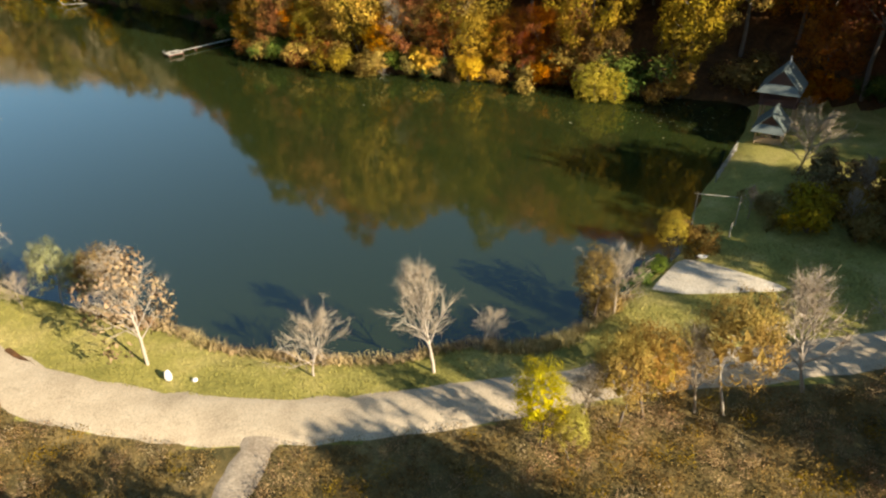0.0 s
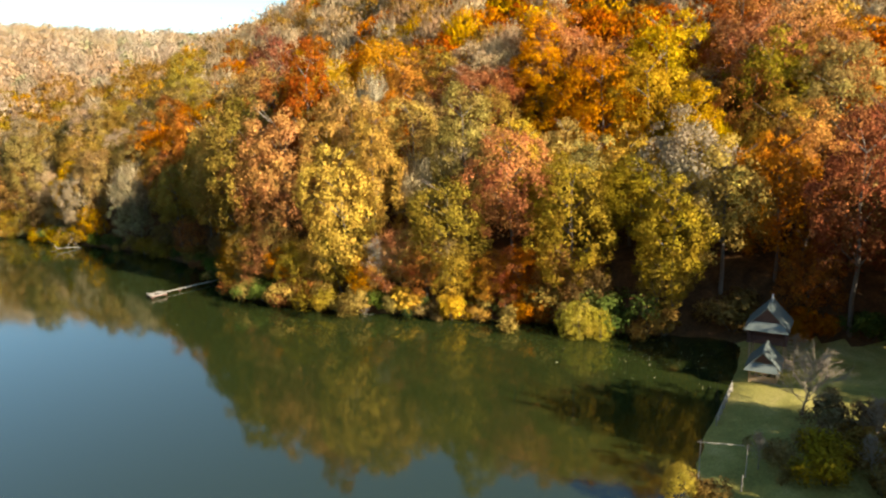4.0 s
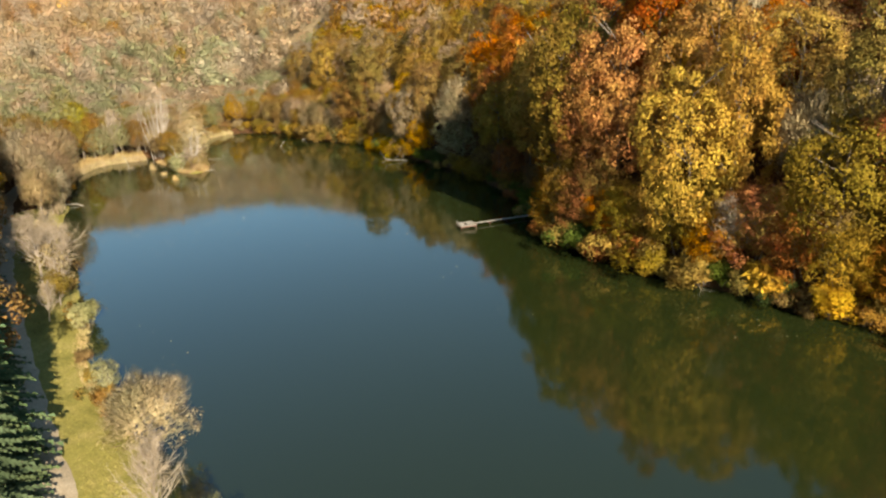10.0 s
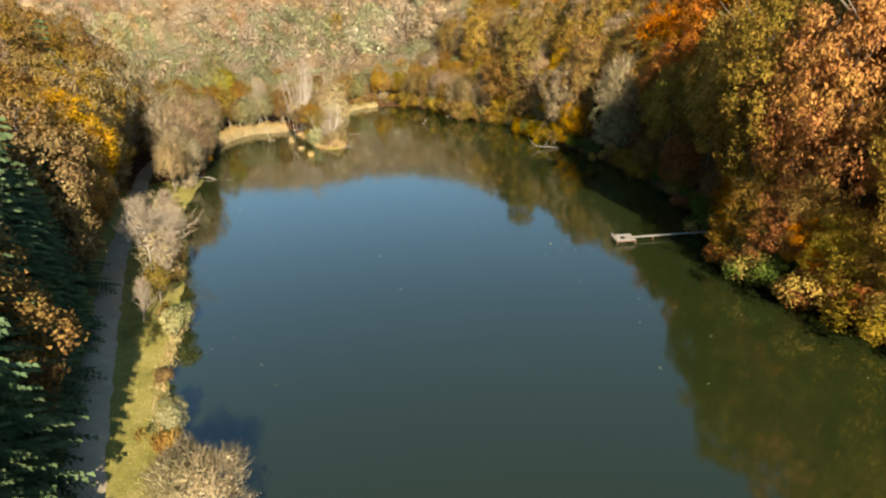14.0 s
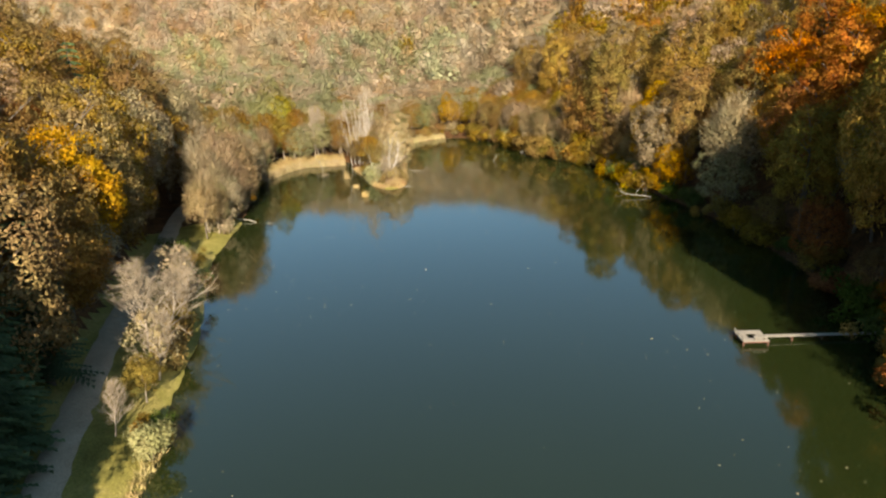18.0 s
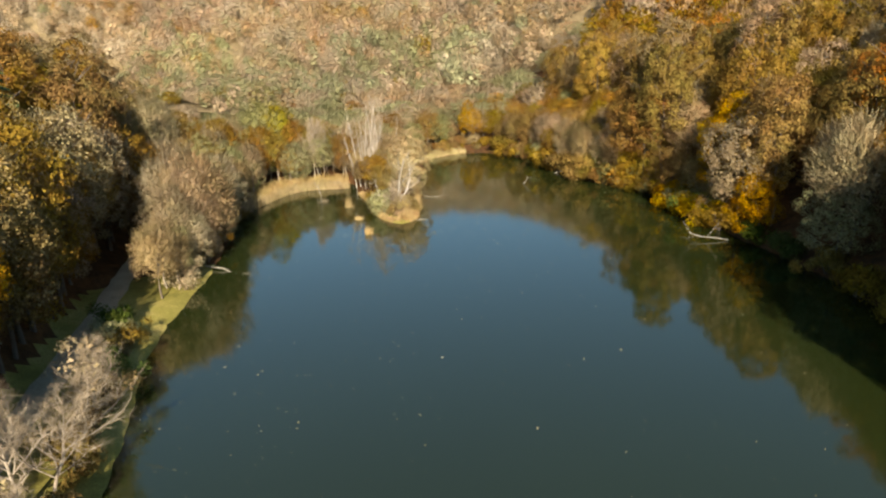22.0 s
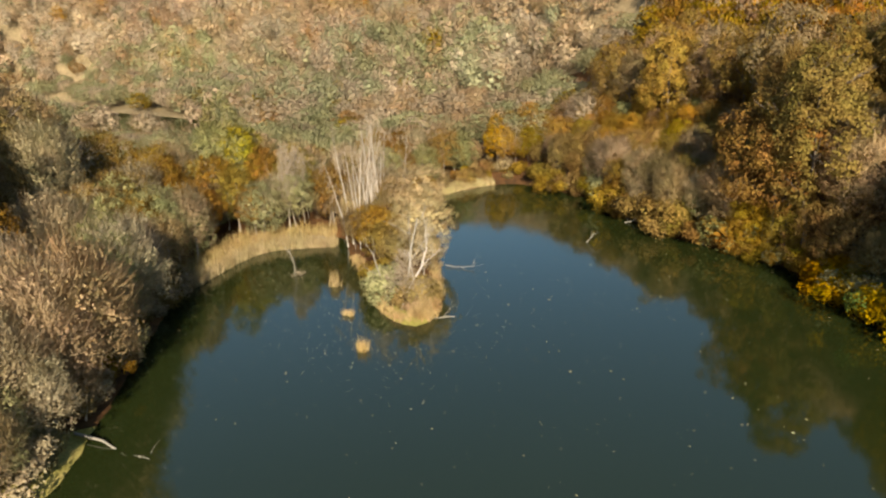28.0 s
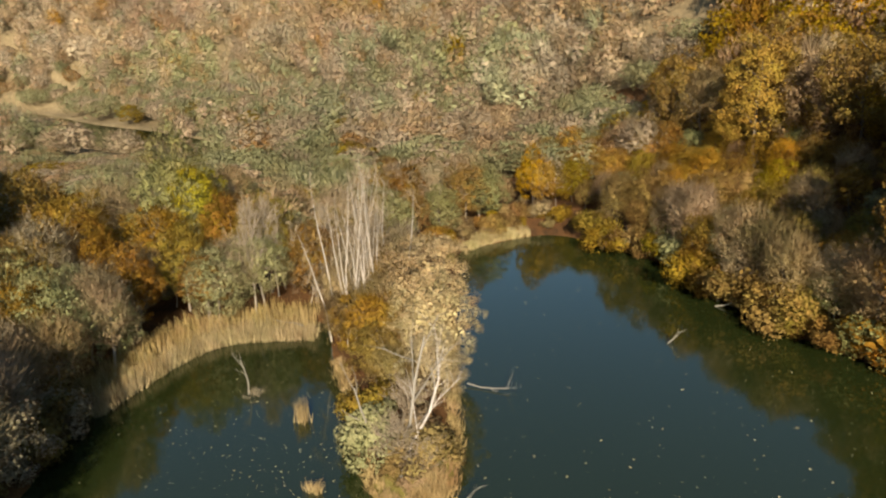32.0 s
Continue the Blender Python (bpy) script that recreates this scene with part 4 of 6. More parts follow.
SPARSE = []
for i in range(3):
    rng = np.random.default_rng(330 + i)
    c, q = lobes(rng, 7.8, 2.6, 0.35, 14)
    V = leaf_cloud(rng, c, q, 800, 0.17, 1.1, 0.9)
    SPARSE.append(mesh_np("leaves", V, tri_faces(len(V) // 3), [GOLD]))
FULL = []
for i in range(12):
    rng = np.random.default_rng(350 + i)
    fine = 3 < i < 8
    r = (2.2, 2.2, 2.6, 2.6, 2.2, 2.2, 2.6, 2.6, 2.5, 2.8, 2.5, 2.8)[i]
    if fine:
        V = np.vstack([leafy_crown(rng, 8, r * 0.95, 0.2 if i % 4 < 2 else 0.34, 60, 5200, 0.07, 60, 0.6, (0.16, 0.3)), twiggy_crown(rng, 8.1, r, 0.15, 1500, 0.8, 0.012)])
    else:
        V = np.vstack([leafy_crown(rng, 8, r, 0.03 if i > 7 else 0.2, 60, 6200, 0.083, 300, 0.72, (0.16, 0.3)), twiggy_crown(rng, 8.1, r * 1.02, 0.1, 900, 0.9, 0.016)])
    segs, tips = [], []
    grow(rng, (0, 0, -0.3), (0, 0, 1), 4.2, 0.12, 2, 2, segs, tips, 0.5, (3, 4), 0.3, 0.55)
    FULL.append((mesh_np("crown", V, tri_faces(len(V) // 3), [GOLD]), tube_mesh("trunk", segs, BARK, 4)))


TWIG_FULL = []
for i in range(5):
    rng = np.random.default_rng(390 + i)
    r, base = (2.3, 2.7, 2.4, 2.9, 2.5)[i], (0.14, 0.04, 0.1, 0.02, 0.2)[i]
    V = np.vstack([twiggy_crown(rng, 8.1, r, base, 4200, 0.85, 0.015), leafy_crown(rng, 7.9, r * 0.96, base, 46, 1900, 0.085, 160, 0.62)])
    segs, tips = [], []
    grow(rng, (0, 0, -0.3), (0, 0, 1), 4.6, 0.12, 3, 3, segs, tips, 0.5, (3, 4), 0.3, 0.55)
    TWIG_FULL.append((mesh_np("crown", V, tri_faces(len(V) // 3), [TAN]), tube_mesh("trunk", segs, PALE, 4)))


WILLOW_FULL = []
for i in range(2):
    rng = np.random.default_rng(396 + i)
    V = leafy_crown(rng, 8, 2.5, 0.04, 90, 13000, 0.052, 400, 0.74, (0.13, 0.26))
    WILLOW_FULL.append((mesh_np("crown", V, tri_faces(len(V) // 3), [CREAM]), FULL[8 + i][1]))


def small_tree(x, y, tall, form, mat, label, turn=0.0, bark=BARK, wide=1.0, lean=(0, 0), group="", name="small_tree"):
    s = tall / 8.0
    airy = mat in (TAN, GREYTAN, CREAM, BRUSH) and not 3 < form < 8 and name != "willow"
    f = TWIG_FULL[int(turn * 10) % 5] if airy else WILLOW_FULL[form % 2] if name == "willow" else FULL[form]
    return plant(name, x, y, [("trunk", f[1], bark, ""), ("crown", f[0], mat, "")], label, "tree", group, turn, s * wide, 1 / wide, None, lean)


def bush(x, y, tall, form, mat, label, turn=0.0, wide=1.0, group="", z=None):
    s = tall / 2.9
    return plant("bush", x, y, [("stem_clump", BUSH_FORMS[form][1], BARK, ""), ("foliage", BUSH_FORMS[form][0], mat, "")], label, "bush", group, turn, s * wide, 1 / wide, z)


# ---- near bank: single trees and shrubs ----
bare_tree(-20.4, 37.0, 9.8, 0, "pale-barked bare birch with few orange leaves on the bank", 0.4, PALE, 1.0, leaves=TAN)
bare_tree(-8.3, 35.6, 5.6, 3, "small bare rounded tree on the grassy bank", 1.0, PALE, 1.15)
bare_tree(0.0, 35.6, 9.2, 1, "slender bare pale tree beside the shadowed track", 2.0, PALE, 0.95)
bare_tree(-37.6, 47.0, 8.2, 2, "bare grey tree at the water's edge", 0.7, PALE)
bare_tree(-33.5, 44.5, 3.4, 4, "low bare sapling on the grassy bank", 2.2)
bare_tree(3.4, 38.6, 3.4, 4, "dead bare shrub leaning over the water", 1.1, PALE, 1.0, (12, 18))
small_tree(-30.8, 45.4, 6.2, 4, SAGE, "grey-green young tree at the water's edge", 0.3, PALE)
small_tree(-28.2, 44.9, 5.6, 5, SAGE, "yellow-green willow at the water's edge", 2.3)
small_tree(-25.6, 43.8, 6.6, 6, UMBER, "small tree with orange-brown leaves at the shore", 1.3)
bush(-23.2, 42.2, 1.6, 0, TAN, "dry tan shrub at the shore", 0.5)
small_tree(6.4, 28.3, 6.3, 4, LIME, "bright yellow young tree beside the track", 0.9, BARK, 1.0)
small_tree(8.0, 27.2, 4.2, 5, LIME, "small yellow tree among dry scrub", 2.9)
small_tree(11.3, 29.7, 7.4, 4, OLIVE, "young tree with orange-gold leaves beside the track", 0.2)
small_tree(13.0, 30.3, 7.2, 7, UMBER, "russet young tree in the dry scrub", 1.4)
bare_tree(9.0, 30.0, 5.2, 2, "bare sapling in the dry scrub", 0.2)
small_tree(17.8, 30.4, 9.0, 7, UMBER, "tall forked tree with orange-brown leaves", 2.0, PALE, 0.95)
bare_tree(16.1, 30.6, 7.0, 1, "thin bare tree in the dry scrub", 1.9)
bare_tree(23.3, 32.2, 9.2, 0, "bare pale leaning tree beside the track", 2.6, PALE, 1.1, (-4, 10))
bare_tree(29.2, 33.6, 8.4, 2, "bare pale tree beside the track", 1.0, PALE)
bare_tree(32.5, 31.0, 8.0, 1, "bare tree in the shaded scrub", 2.4)
bush(14.6, 33.0, 2.0, 2, LIME, "small yellow shrub at the track's edge", 0.5)
small_tree(11.9, 41.6, 6.4, 4, OLIVE, "olive-green willow at the lake corner", 0.5, BARK, 1.0)
bare_tree(13.5, 41.9, 6.0, 3, "bare grey willow at the lake corner", 1.9)
bush(12.9, 42.9, 2.2, 1, UMBER, "brown shrub at the lake corner", 1.0)
small_tree(19.7, 49.8, 4.9, 5, OLIVE, "young yellow-green tree on the shore", 0.2)
bush(21.9, 50.3, 2.8, 3, UMBER, "golden brown rounded shrub by the sand court", 0.4)
bush(16.6, 46.2, 1.1, 4, GREEN, "low green hedge shrub along the shore", 0.0, 1.6)
bush(18.3, 47.8, 1.1, 2, GREEN, "low green hedge shrub along the shore", 1.0, 1.6)
for x, y, t, f in ((20.6, 88.8, 6.6, 8), (22.6, 88.2, 5.4, 10), (19.2, 90.2, 5.6, 9)):
    small_tree(x, y, t, f, LIME, "lime-yellow willow overhanging the lake", x, BARK, 1.05, (0, 0), "willows at the shore", "willow")
bare_tree(29.5, 89.5, 3.6, 4, "grey bare shrub at the lake corner", 0.3)
bare_tree(36.0, 63.0, 7.0, 3, "bare grey shrub on the meadow", 0.2, TWIG, 1.2)
bare_tree(41.5, 75.2, 3.6, 4, "bare shrub beside the lookout hut", 1.4)
rng = np.random.default_rng(21)
for k, (x, y) in enumerate(((37.0, 60.5), (40.0, 59.0), (42.5, 57.0), (33.5, 55.5), (36.5, 54.0), (39.5, 52.5), (42.5, 51.0), (32.0, 51.5), (35.2, 49.6), (38.4, 48.0), (41.4, 46.8), (29.6, 53.6))):
    bush(x, y, rng.uniform(2.4, 3.8), k % 5, (BRUSH, BRUSH, OLIVE, BRUSH, UMBER)[k % 5], "dense thicket shrub on the shaded meadow edge", k * 1.1, rng.uniform(0.9, 1.3), "thicket shrubs")
for k, (x, y) in enumerate(((28.0, 54.6), (35.5, 51.6), (39.0, 56.5), (41.5, 49.5))):
    bare_tree(x, y, rng.uniform(3, 5), k % 5, "bare shrub in the meadow thicket", k)

# ---- left bank between track and water ----
small_tree(-45.2, 53.9, 7.6, 0, GREYTAN, "wide bare grey willow over the water", 0.1, PALE, 1.35)
small_tree(-48.9, 55.0, 5.2, 0, GREYTAN, "bare grey-brown willow at the shore", 0.3, PALE, 1.25)
small_tree(-56.6, 58.7, 4.6, 1, SAGE, "yellow-green young tree at the shore", 0.7)
bush(-55.2, 57.6, 2.6, 1, UMBER, "brown shrub at the shore", 0.6)
bush(-74.2, 69.2, 3.2, 2, SAGE, "olive shrub at the shore", 0.6)
bush(-76.0, 69.6, 2.8, 0, UMBER, "brown-gold shrub at the shore", 1.6)
bare_tree(-78.9, 68.4, 5.2, 1, "small bare tree beside the track", 0.6, PALE, 1.2)
bush(-77.2, 70.6, 2.2, 3, GREEN, "green shrub at the shore", 2.6)
small_tree(-82.6, 72.6, 4.6, 0, OLIVE, "thin olive-leaved tree on the bank", 0.4, PALE, 1.3)
bare_tree(-86.0, 75.2, 7.6, 2, "grey bare tree on the bank", 1.6, PALE, 1.2, leaves=GREYTAN)
bare_tree(-92.7, 77.2, 10.2, 0, "large bare pale tree spreading over the bank", 0.9, PALE, 1.25)
bare_tree(-93.6, 79.6, 8.0, 3, "bare pale tree leaning to the water", 2.2, PALE, 1.35, (0, 14))
for k, (x, y, t, m) in enumerate(((-89.5, 78.5, 3.4, BRUSH), (-96, 82.2, 3.4, OLIVE), (-98.6, 82.8, 3.0, BRUSH), (-104.8, 86.4, 3.0, BRUSH), (-110, 89.2, 3.6, GREEN), (-112.6, 90.4, 3.0, OLIVE), (-115.6, 93.0, 2.6, OLIVE), (-66, 63, 1.5, BRUSH), (-62, 61, 1.2, OLIVE))):
    bush(x, y, t, k % 5, m, "tangled shrub along the lake bank", k * 0.9, 1.15, "bank shrubs")
bare_tree(-103.6, 85.6, 7.6, 1, "grey bare tree on the bank", 0.2, PALE, 1.35, leaves=GREYTAN)
bare_tree(-100.4, 84.2, 6.4, 4, "bare willow on the bank", 1.2, PALE, 1.3)
rng = np.random.default_rng(23)
for k, (x, y, t, m) in enumerate(((-126.4, 101.2, 9.4, CREAM), (-129.6, 103.2, 9.6, CREAM), (-133.6, 106.6, 12.5, GREYTAN), (-136.8, 110.2, 14.5, TAN), (-139.8, 113.2, 15.5, TAN), (-141.6, 110.2, 15.0, GREYTAN),
                               (-144.0, 115.4, 13.5, GREYTAN), (-147.8, 118.6, 12.5, SAGE), (-150.6, 121.4, 13.0, GREYTAN), (-154.5, 121.0, 12.0, SAGE), (-157.0, 125.6, 9.5, GREYTAN), (-132.2, 108.6, 9.0, GREYTAN),
                               (-161.5, 124.5, 12.0, SAGE), (-165.5, 129.5, 11.0, UMBER), (-146.5, 112.5, 12.0, TAN), (-168.8, 134.8, 10.5, SAGE), (-171.5, 140.5, 10.0, UMBER), (-163, 118.5, 14, TAN), (-170, 125, 13, UMBER),
                               (-176, 131, 13, UMBER), (-178, 139, 12, UMBER), (-174.5, 147, 10.5, OLIVE), (-181, 147, 12, UMBER), (-168.5, 153.5, 9.5, SAGE), (-172.5, 156.5, 12, OLIVE), (-178, 154, 12, UMBER), (-166.5, 159, 10, UMBER))):
    if k % 4 == 2:
        bare_tree(x, y, t * 0.95, (k * 2) % 3, f"thinning tree with {COLOUR_WORDS[m.name]} leaves on the bank", k * 1.3, PALE, 1.0, (0, 0), "bank_tree", "tree", "trees on the bank", m)
    small_tree(x, y, t, k % 4, m, f"tree with {COLOUR_WORDS[m.name]} leaves on the lake bank", k * 1.7, PALE if k % 2 else BARK, rng.uniform(0.95, 1.15), (0, 0), "trees on the bank", "bank_tree")

rng = np.random.default_rng(24)
bank = smooth_line([(-127, 106), (-131, 109.5), (-141, 117), (-152, 125), (-160.5, 132), (-165.5, 140)], 2.6)
for k, p in enumerate(bank):
    o = rng.uniform(1.0, 4.5)
    m = pick(rng, [(CREAM, 3.0 if k < 6 else 1.2), (GREYTAN, 1.6), (SAGE, 2.0), (TAN, 2.0), (OLIVE, 0.6)])
    small_tree(p[0] - 0.64 * o, p[1] - 0.77 * o, rng.uniform(6.5, 9.0) if k < 6 else rng.uniform(8, 12.5), 8 + k % 4, m, f"bushy tree with {COLOUR_WORDS[m.name]} leaves leaning over the water", k * 2.1, PALE, rng.uniform(0.9, 1.1), (0, 0), "bushy trees at the water", "bank_tree")

for k, p in enumerate(smooth_line([(-130, 107.5), (-141, 116), (-152, 124), (-160.5, 131)], 2.2)):
    m = pick(rng, [(BRUSH, 2), (GREYTAN, 1.5), (OLIVE, 0.8), (SAGE, 1)])
    bush(p[0] - rng.uniform(0, 1.8), p[1] - rng.uniform(0, 1.8), rng.uniform(2.0, 4.2), k % 5, m, "dense shrub under the bank trees at the water", k * 1.7, rng.uniform(1.0, 1.4), "bank shrubs")
bush(-119.3, 93.2, 3.4, 1, GREEN, "green leafy shrub beside the grassy bay", 0.4, 1.2)
bush(-117.2, 91.8, 3.0, 3, SAGE, "yellow-green shrub beside the grassy bay", 1.4, 1.2)
bush(-114.6, 90.6, 2.6, 0, BRUSH, "brown shrub on the lake bank", 2.2, 1.3)

# ---- conifers beside the track ----
rng = np.random.default_rng(25)
for k, (x, y, s) in enumerate(((-58.5, 45.0, 0.80), (-62.4, 48.6, 0.86), (-66.0, 49.6, 0.95), (-69.6, 53.4, 0.9), (-73.6, 54.4, 1.0), (-78.0, 58.2, 0.9), (-82.6, 60.0, 1.0), (-88.2, 62.6, 0.85), (-64.5, 43.5, 1.0), (-71.0, 47.5, 1.05), (-79.0, 51.5, 1.0),
                               (-87.0, 56.0, 1.05), (-55.0, 41.5, 0.75), (-59.0, 38.0, 0.9), (-146, 92, 1.1), (-55.5, 46.4, 1.5), (-61.0, 49.6, 1.45), (-66.8, 52.6, 1.4), (-51.0, 42.6, 1.3), (-73.2, 56.2, 1.35), (-79.5, 59.6, 1.35))):
    f = SPRUCE_FORMS[k % 3]
    plant("spruce", x, y, [("trunk", f[1], BARK, ""), ("needles", f[0], SPRUCE, "")], "dark green spruce in shade beside the gravel track", "conifer", "spruces beside the track", k * 1.9, s * 1.38 if s < 1.2 else s)

rng = np.random.default_rng(26)
tr = np.gradient(ROAD, axis=0)
nr = np.stack([-tr[:, 1], tr[:, 0]], 1) / np.linalg.norm(tr, axis=1)[:, None]
last = None
for p, n in zip(ROAD, nr):
    if not (-152 < p[0] < -44) or (last is not None and np.linalg.norm(p - last) < 3.1):
        continue
    last = p
    q = p + n * rng.uniform(2.9, 3.8)
    if p[0] > -92 and rng.random() < 0.93:
        f = SPRUCE_FORMS[rng.integers(0, 3)]
        plant("spruce", q[0], q[1], [("trunk", f[1], BARK, ""), ("needles", f[0], SPRUCE, "")], "dark green spruce in shade beside the gravel track", "conifer", "spruces beside the track", rng.uniform(0, 6), rng.uniform(0.95, 1.2))
    else:
        wood_tree(rng, q[0] + n[0] * 1.2, q[1] + n[1] * 1.2, pick(rng, LEFT_MIX), 1.1, rng.random() < 0.15, "beside the track", "trees beside the track", 1.0, "oak_tree")

# ---- woods closing south and east, mostly out of view, added to cast shade ----
side = Woods()
X, Y = scatter(rng, 38, 150, -30, 78, 7.0)
D, S = line_distance(X, Y, ROAD)
Zs = height(X, Y)
dn2, sn2 = line_distance(X, Y, HILL_FOOT)
for x, y, z, d, s2 in zip(X, Y, Zs, D, sn2):
    if d > 4 and s2 > 0 and (x > 46 or y < 24) and 30 - 0.9 * (x - 20) < y < 56 - 0.9 * (x - 43) + (30 if x > 75 else 0):
        across = 0.676 * x + 0.737 * y
        # band left open so sunlight reaches the meadow by the hut
        if not 70 < across < 84:
            side.add(rng, x, y, z, rng.uniform(12, 14) if across < 52 else rng.uniform(19, 22), rng.uniform(4.4, 5.6), pick(rng, SPUR_MIX), x < 66)
X, Y = scatter(rng, 54, 105, 30, 78, 7.0)
Zs = height(X, Y)
_, sn2 = line_distance(X, Y, HILL_FOOT)
for x, y, z, s2 in zip(X, Y, Zs, sn2):
    if s2 > 0 and y > 72 - 0.9 * (x - 43):
        side.add(rng, x, y, z, rng.uniform(21, 25), rng.uniform(4.6, 5.8), pick(rng, SPUR_MIX), x < 88)
X, Y = scatter(rng, -70, 60, -70, 18, 7.0)
Zs = height(X, Y)
for x, y, z in zip(X, Y, Zs):
    edge = 14 if x < 3 else (12.5 if x < 12 else 12.5 - 1.5 * (x - 12))
    # bare band keeps part of the scrub slope sunlit
    if y < edge + 1.5 * math.sin(x * 0.31) and not (-20 < x < -9) and not 9.5 < 0.676 * x + 0.737 * y < 18:
        side.add(rng, x, y, z, rng.uniform(8.5, 12), rng.uniform(3.6, 4.6), pick(rng, SPUR_MIX))
# single unseen trees, placed and sized for the shadows they throw
for x, y, t in ((24, 6.5, 18), (28, 2.5, 19.5), (20.5, 9.5, 14.5), (32, -1.5, 20), (25, 4, 18), (4, 2, 15), (-1, 5, 14), (-6, 3, 15), (1, 9, 13), (48, 43, 21), (51, 39.5, 21), (55, 37, 22), (53, 45, 21), (58, 41, 22), (50, 49, 20), (60, 34, 22), (36, 19, 12.5), (40, 15.5, 13), (31, 21.5, 11), (43, 20, 13), (46, 32, 13), (50, 29, 15), (55, 26, 17), (47, 37, 14), (52, 33, 15.5), (44, 27, 12), (57, 30, 17), (62, 27, 18)):
    side.add(rng, x, y, h1(x, y), t, rng.uniform(3.6, 4.4), pick(rng, SPUR_MIX), True)
side.build("near_woods", "autumn woods mostly out of view, added to shade meadow and road")

# ---- undergrowth along the far shore ----
rng = np.random.default_rng(29)
for k, (x, y, t) in enumerate(((-172, 129, 12), (-178, 134, 13), (-186, 139, 14), (-195, 146, 13), (-183, 151, 12), (-190, 157, 12), (-201, 137, 15), (-205, 150, 13), (-165, 121, 13), (-169, 133, 9), (-175, 142, 9), (-210, 160, 12), (-198, 164, 11), (-170.5, 147.5, 8))):
    m = (SAGE, GREYTAN, UMBER, TAN, SAGE, TAN, UMBER)[k % 7]
    small_tree(x, y, t, k % 4, m, f"tree with {COLOUR_WORDS[m.name]} leaves near the cove", k * 1.7, PALE if k % 2 else BARK, 1.2, (0, 0), "trees near the cove", "bank_tree")
rng = np.random.default_rng(31)
shore = smooth_line([(64, 76), (55, 78.5), (48, 80.5), (42, 85.5), (36.5, 87)] + NORTH_SHORE[1:] + WEST_SHORE[:4], 2.1)
tg = np.gradient(shore, axis=0)
nm = np.stack([tg[:, 1], -tg[:, 0]], 1) / np.linalg.norm(tg, axis=1)[:, None]
k = 0
for p, n in zip(shore, nm):
    q = p + n * rng.uniform(-0.7, 0.7)
    far_end = q[0] < -95
    k += 1
    if (-88 < q[0] < -36 or q[0] > 25) and k % 3:
        continue
    m = pick(rng, [(GREEN, 2.0), (OLIVE, 3), (UMBER, 1.4), (RUST, 1.2), (GOLD, 0.6)] if not far_end else [(OLIVE, 2), (ORANGE, 0.2), (GOLD, 0.5), (SAGE, 1.2), (UMBER, 2.5)])
    bush(q[0], q[1], rng.uniform(2.6, 5.0), k % 5, m, "shrub at the wooded shore overhanging the water", k * 1.1, rng.uniform(1.1, 1.5), "shore shrubs")
    if k % 2 == 1 or -36 < q[0] < 16:
        q = p + n * rng.uniform(0.4, 2.6)
        small_tree(q[0], q[1], rng.uniform(7, 11.5), 8 + k % 4, pick(rng, [(OLIVE, 2.4), (GOLD, 2.2), (ORANGE, 1.6), (UMBER, 1.6), (RUST, 0.8)] if q[0] > -60 else [(UMBER, 2.2), (BRUSH, 2), (TAN, 1.6), (OLIVE, 1.2), (SAGE, 0.6), (GOLD, 0.3)]), "leafy young tree at the wooded shore", k, BARK, rng.uniform(1.0, 1.2), (0, 0), "young trees at the shore", "shore_tree")
bush(-93.5, 174.6, 5.2, 1, GOLD, "golden bush at the lake corner", 0.4, 1.1)
bush(-91.0, 175.2, 4.0, 3, TAN, "tan bush at the lake corner", 1.4, 1.2)
small_tree(-22.6, 112.8, 8.6, 2, ORANGE, "bright orange tree hanging over the lake", 0.7, BARK, 1.3)
bush(-27.6, 114.2, 3.6, 2, GREEN, "dark green shrub overhanging the lake", 0.4, 1.4)
bush(-24.4, 112.0, 1.6, 4, GREEN, "bright green shrub at the waterline", 2.4, 1.4)
bush(-1.8, 103.0, 1.9, 3, GREEN, "bright green shrub at the waterline", 1.4, 1.2)
bush(9.6, 99.2, 3.0, 0, GREEN, "green shrub at the waterline", 1.0, 1.3)
for k, (x, y) in enumerate(((-6.0, 106.2), (-3.5, 107.0), (1.0, 104.5))):
    bare_tree(x, y, 10 - k, k % 3, "bare grey tree leaning out from the wooded shore", k * 2, TWIG, 1.0, (14, -6))

# ---- lake head: golden thicket and pale bushes ----
rng = np.random.default_rng(33)
X, Y = scatter(rng, -182, -104, 184, 250, 4.6)
D, S = line_distance(X, Y, THICKET)
n = 0
for x, y, d, s2 in zip(X, Y, D, S):
    if s2 < 0 and 1.6 < d < 27 and x < -116 - d * 0.25 and n < 150:
        m = pick(rng, [(GOLD, 0.8), (UMBER, 3.4), (OLIVE, 2.4), (TAN, 2.4), (FAR_AMBER, 1.4), (SAGE, 0.6)])
        small_tree(x, y, rng.uniform(5, 8.5), 8 + n % 4, m, f"low thicket tree with {COLOUR_WORDS[m.name]} leaves", n * 1.3, BARK, rng.uniform(1.0, 1.3), (0, 0), "thicket at the lake head", "thicket_tree")
        n += 1
small_tree(-172.5, 204.2, 10.8, 0, GOLD, "bright yellow slender tree at the lake head", 0.4, BARK, 0.95)
small_tree(-171.0, 205.0, 9.0, 1, GOLD, "bright yellow slender tree at the lake head", 1.4, BARK, 0.95)
for x, y, t in ((-146.5, 201.0, 6.4), (-135.0, 196.8, 8.4), (-143.5, 199.6, 4.5), (-122.0, 191.0, 6.5)):
    small_tree(x, y, t, 1, SAGE, "pale grey-green willow bush at the shore", x, PALE, 1.3, (0, 0), "", "willow")
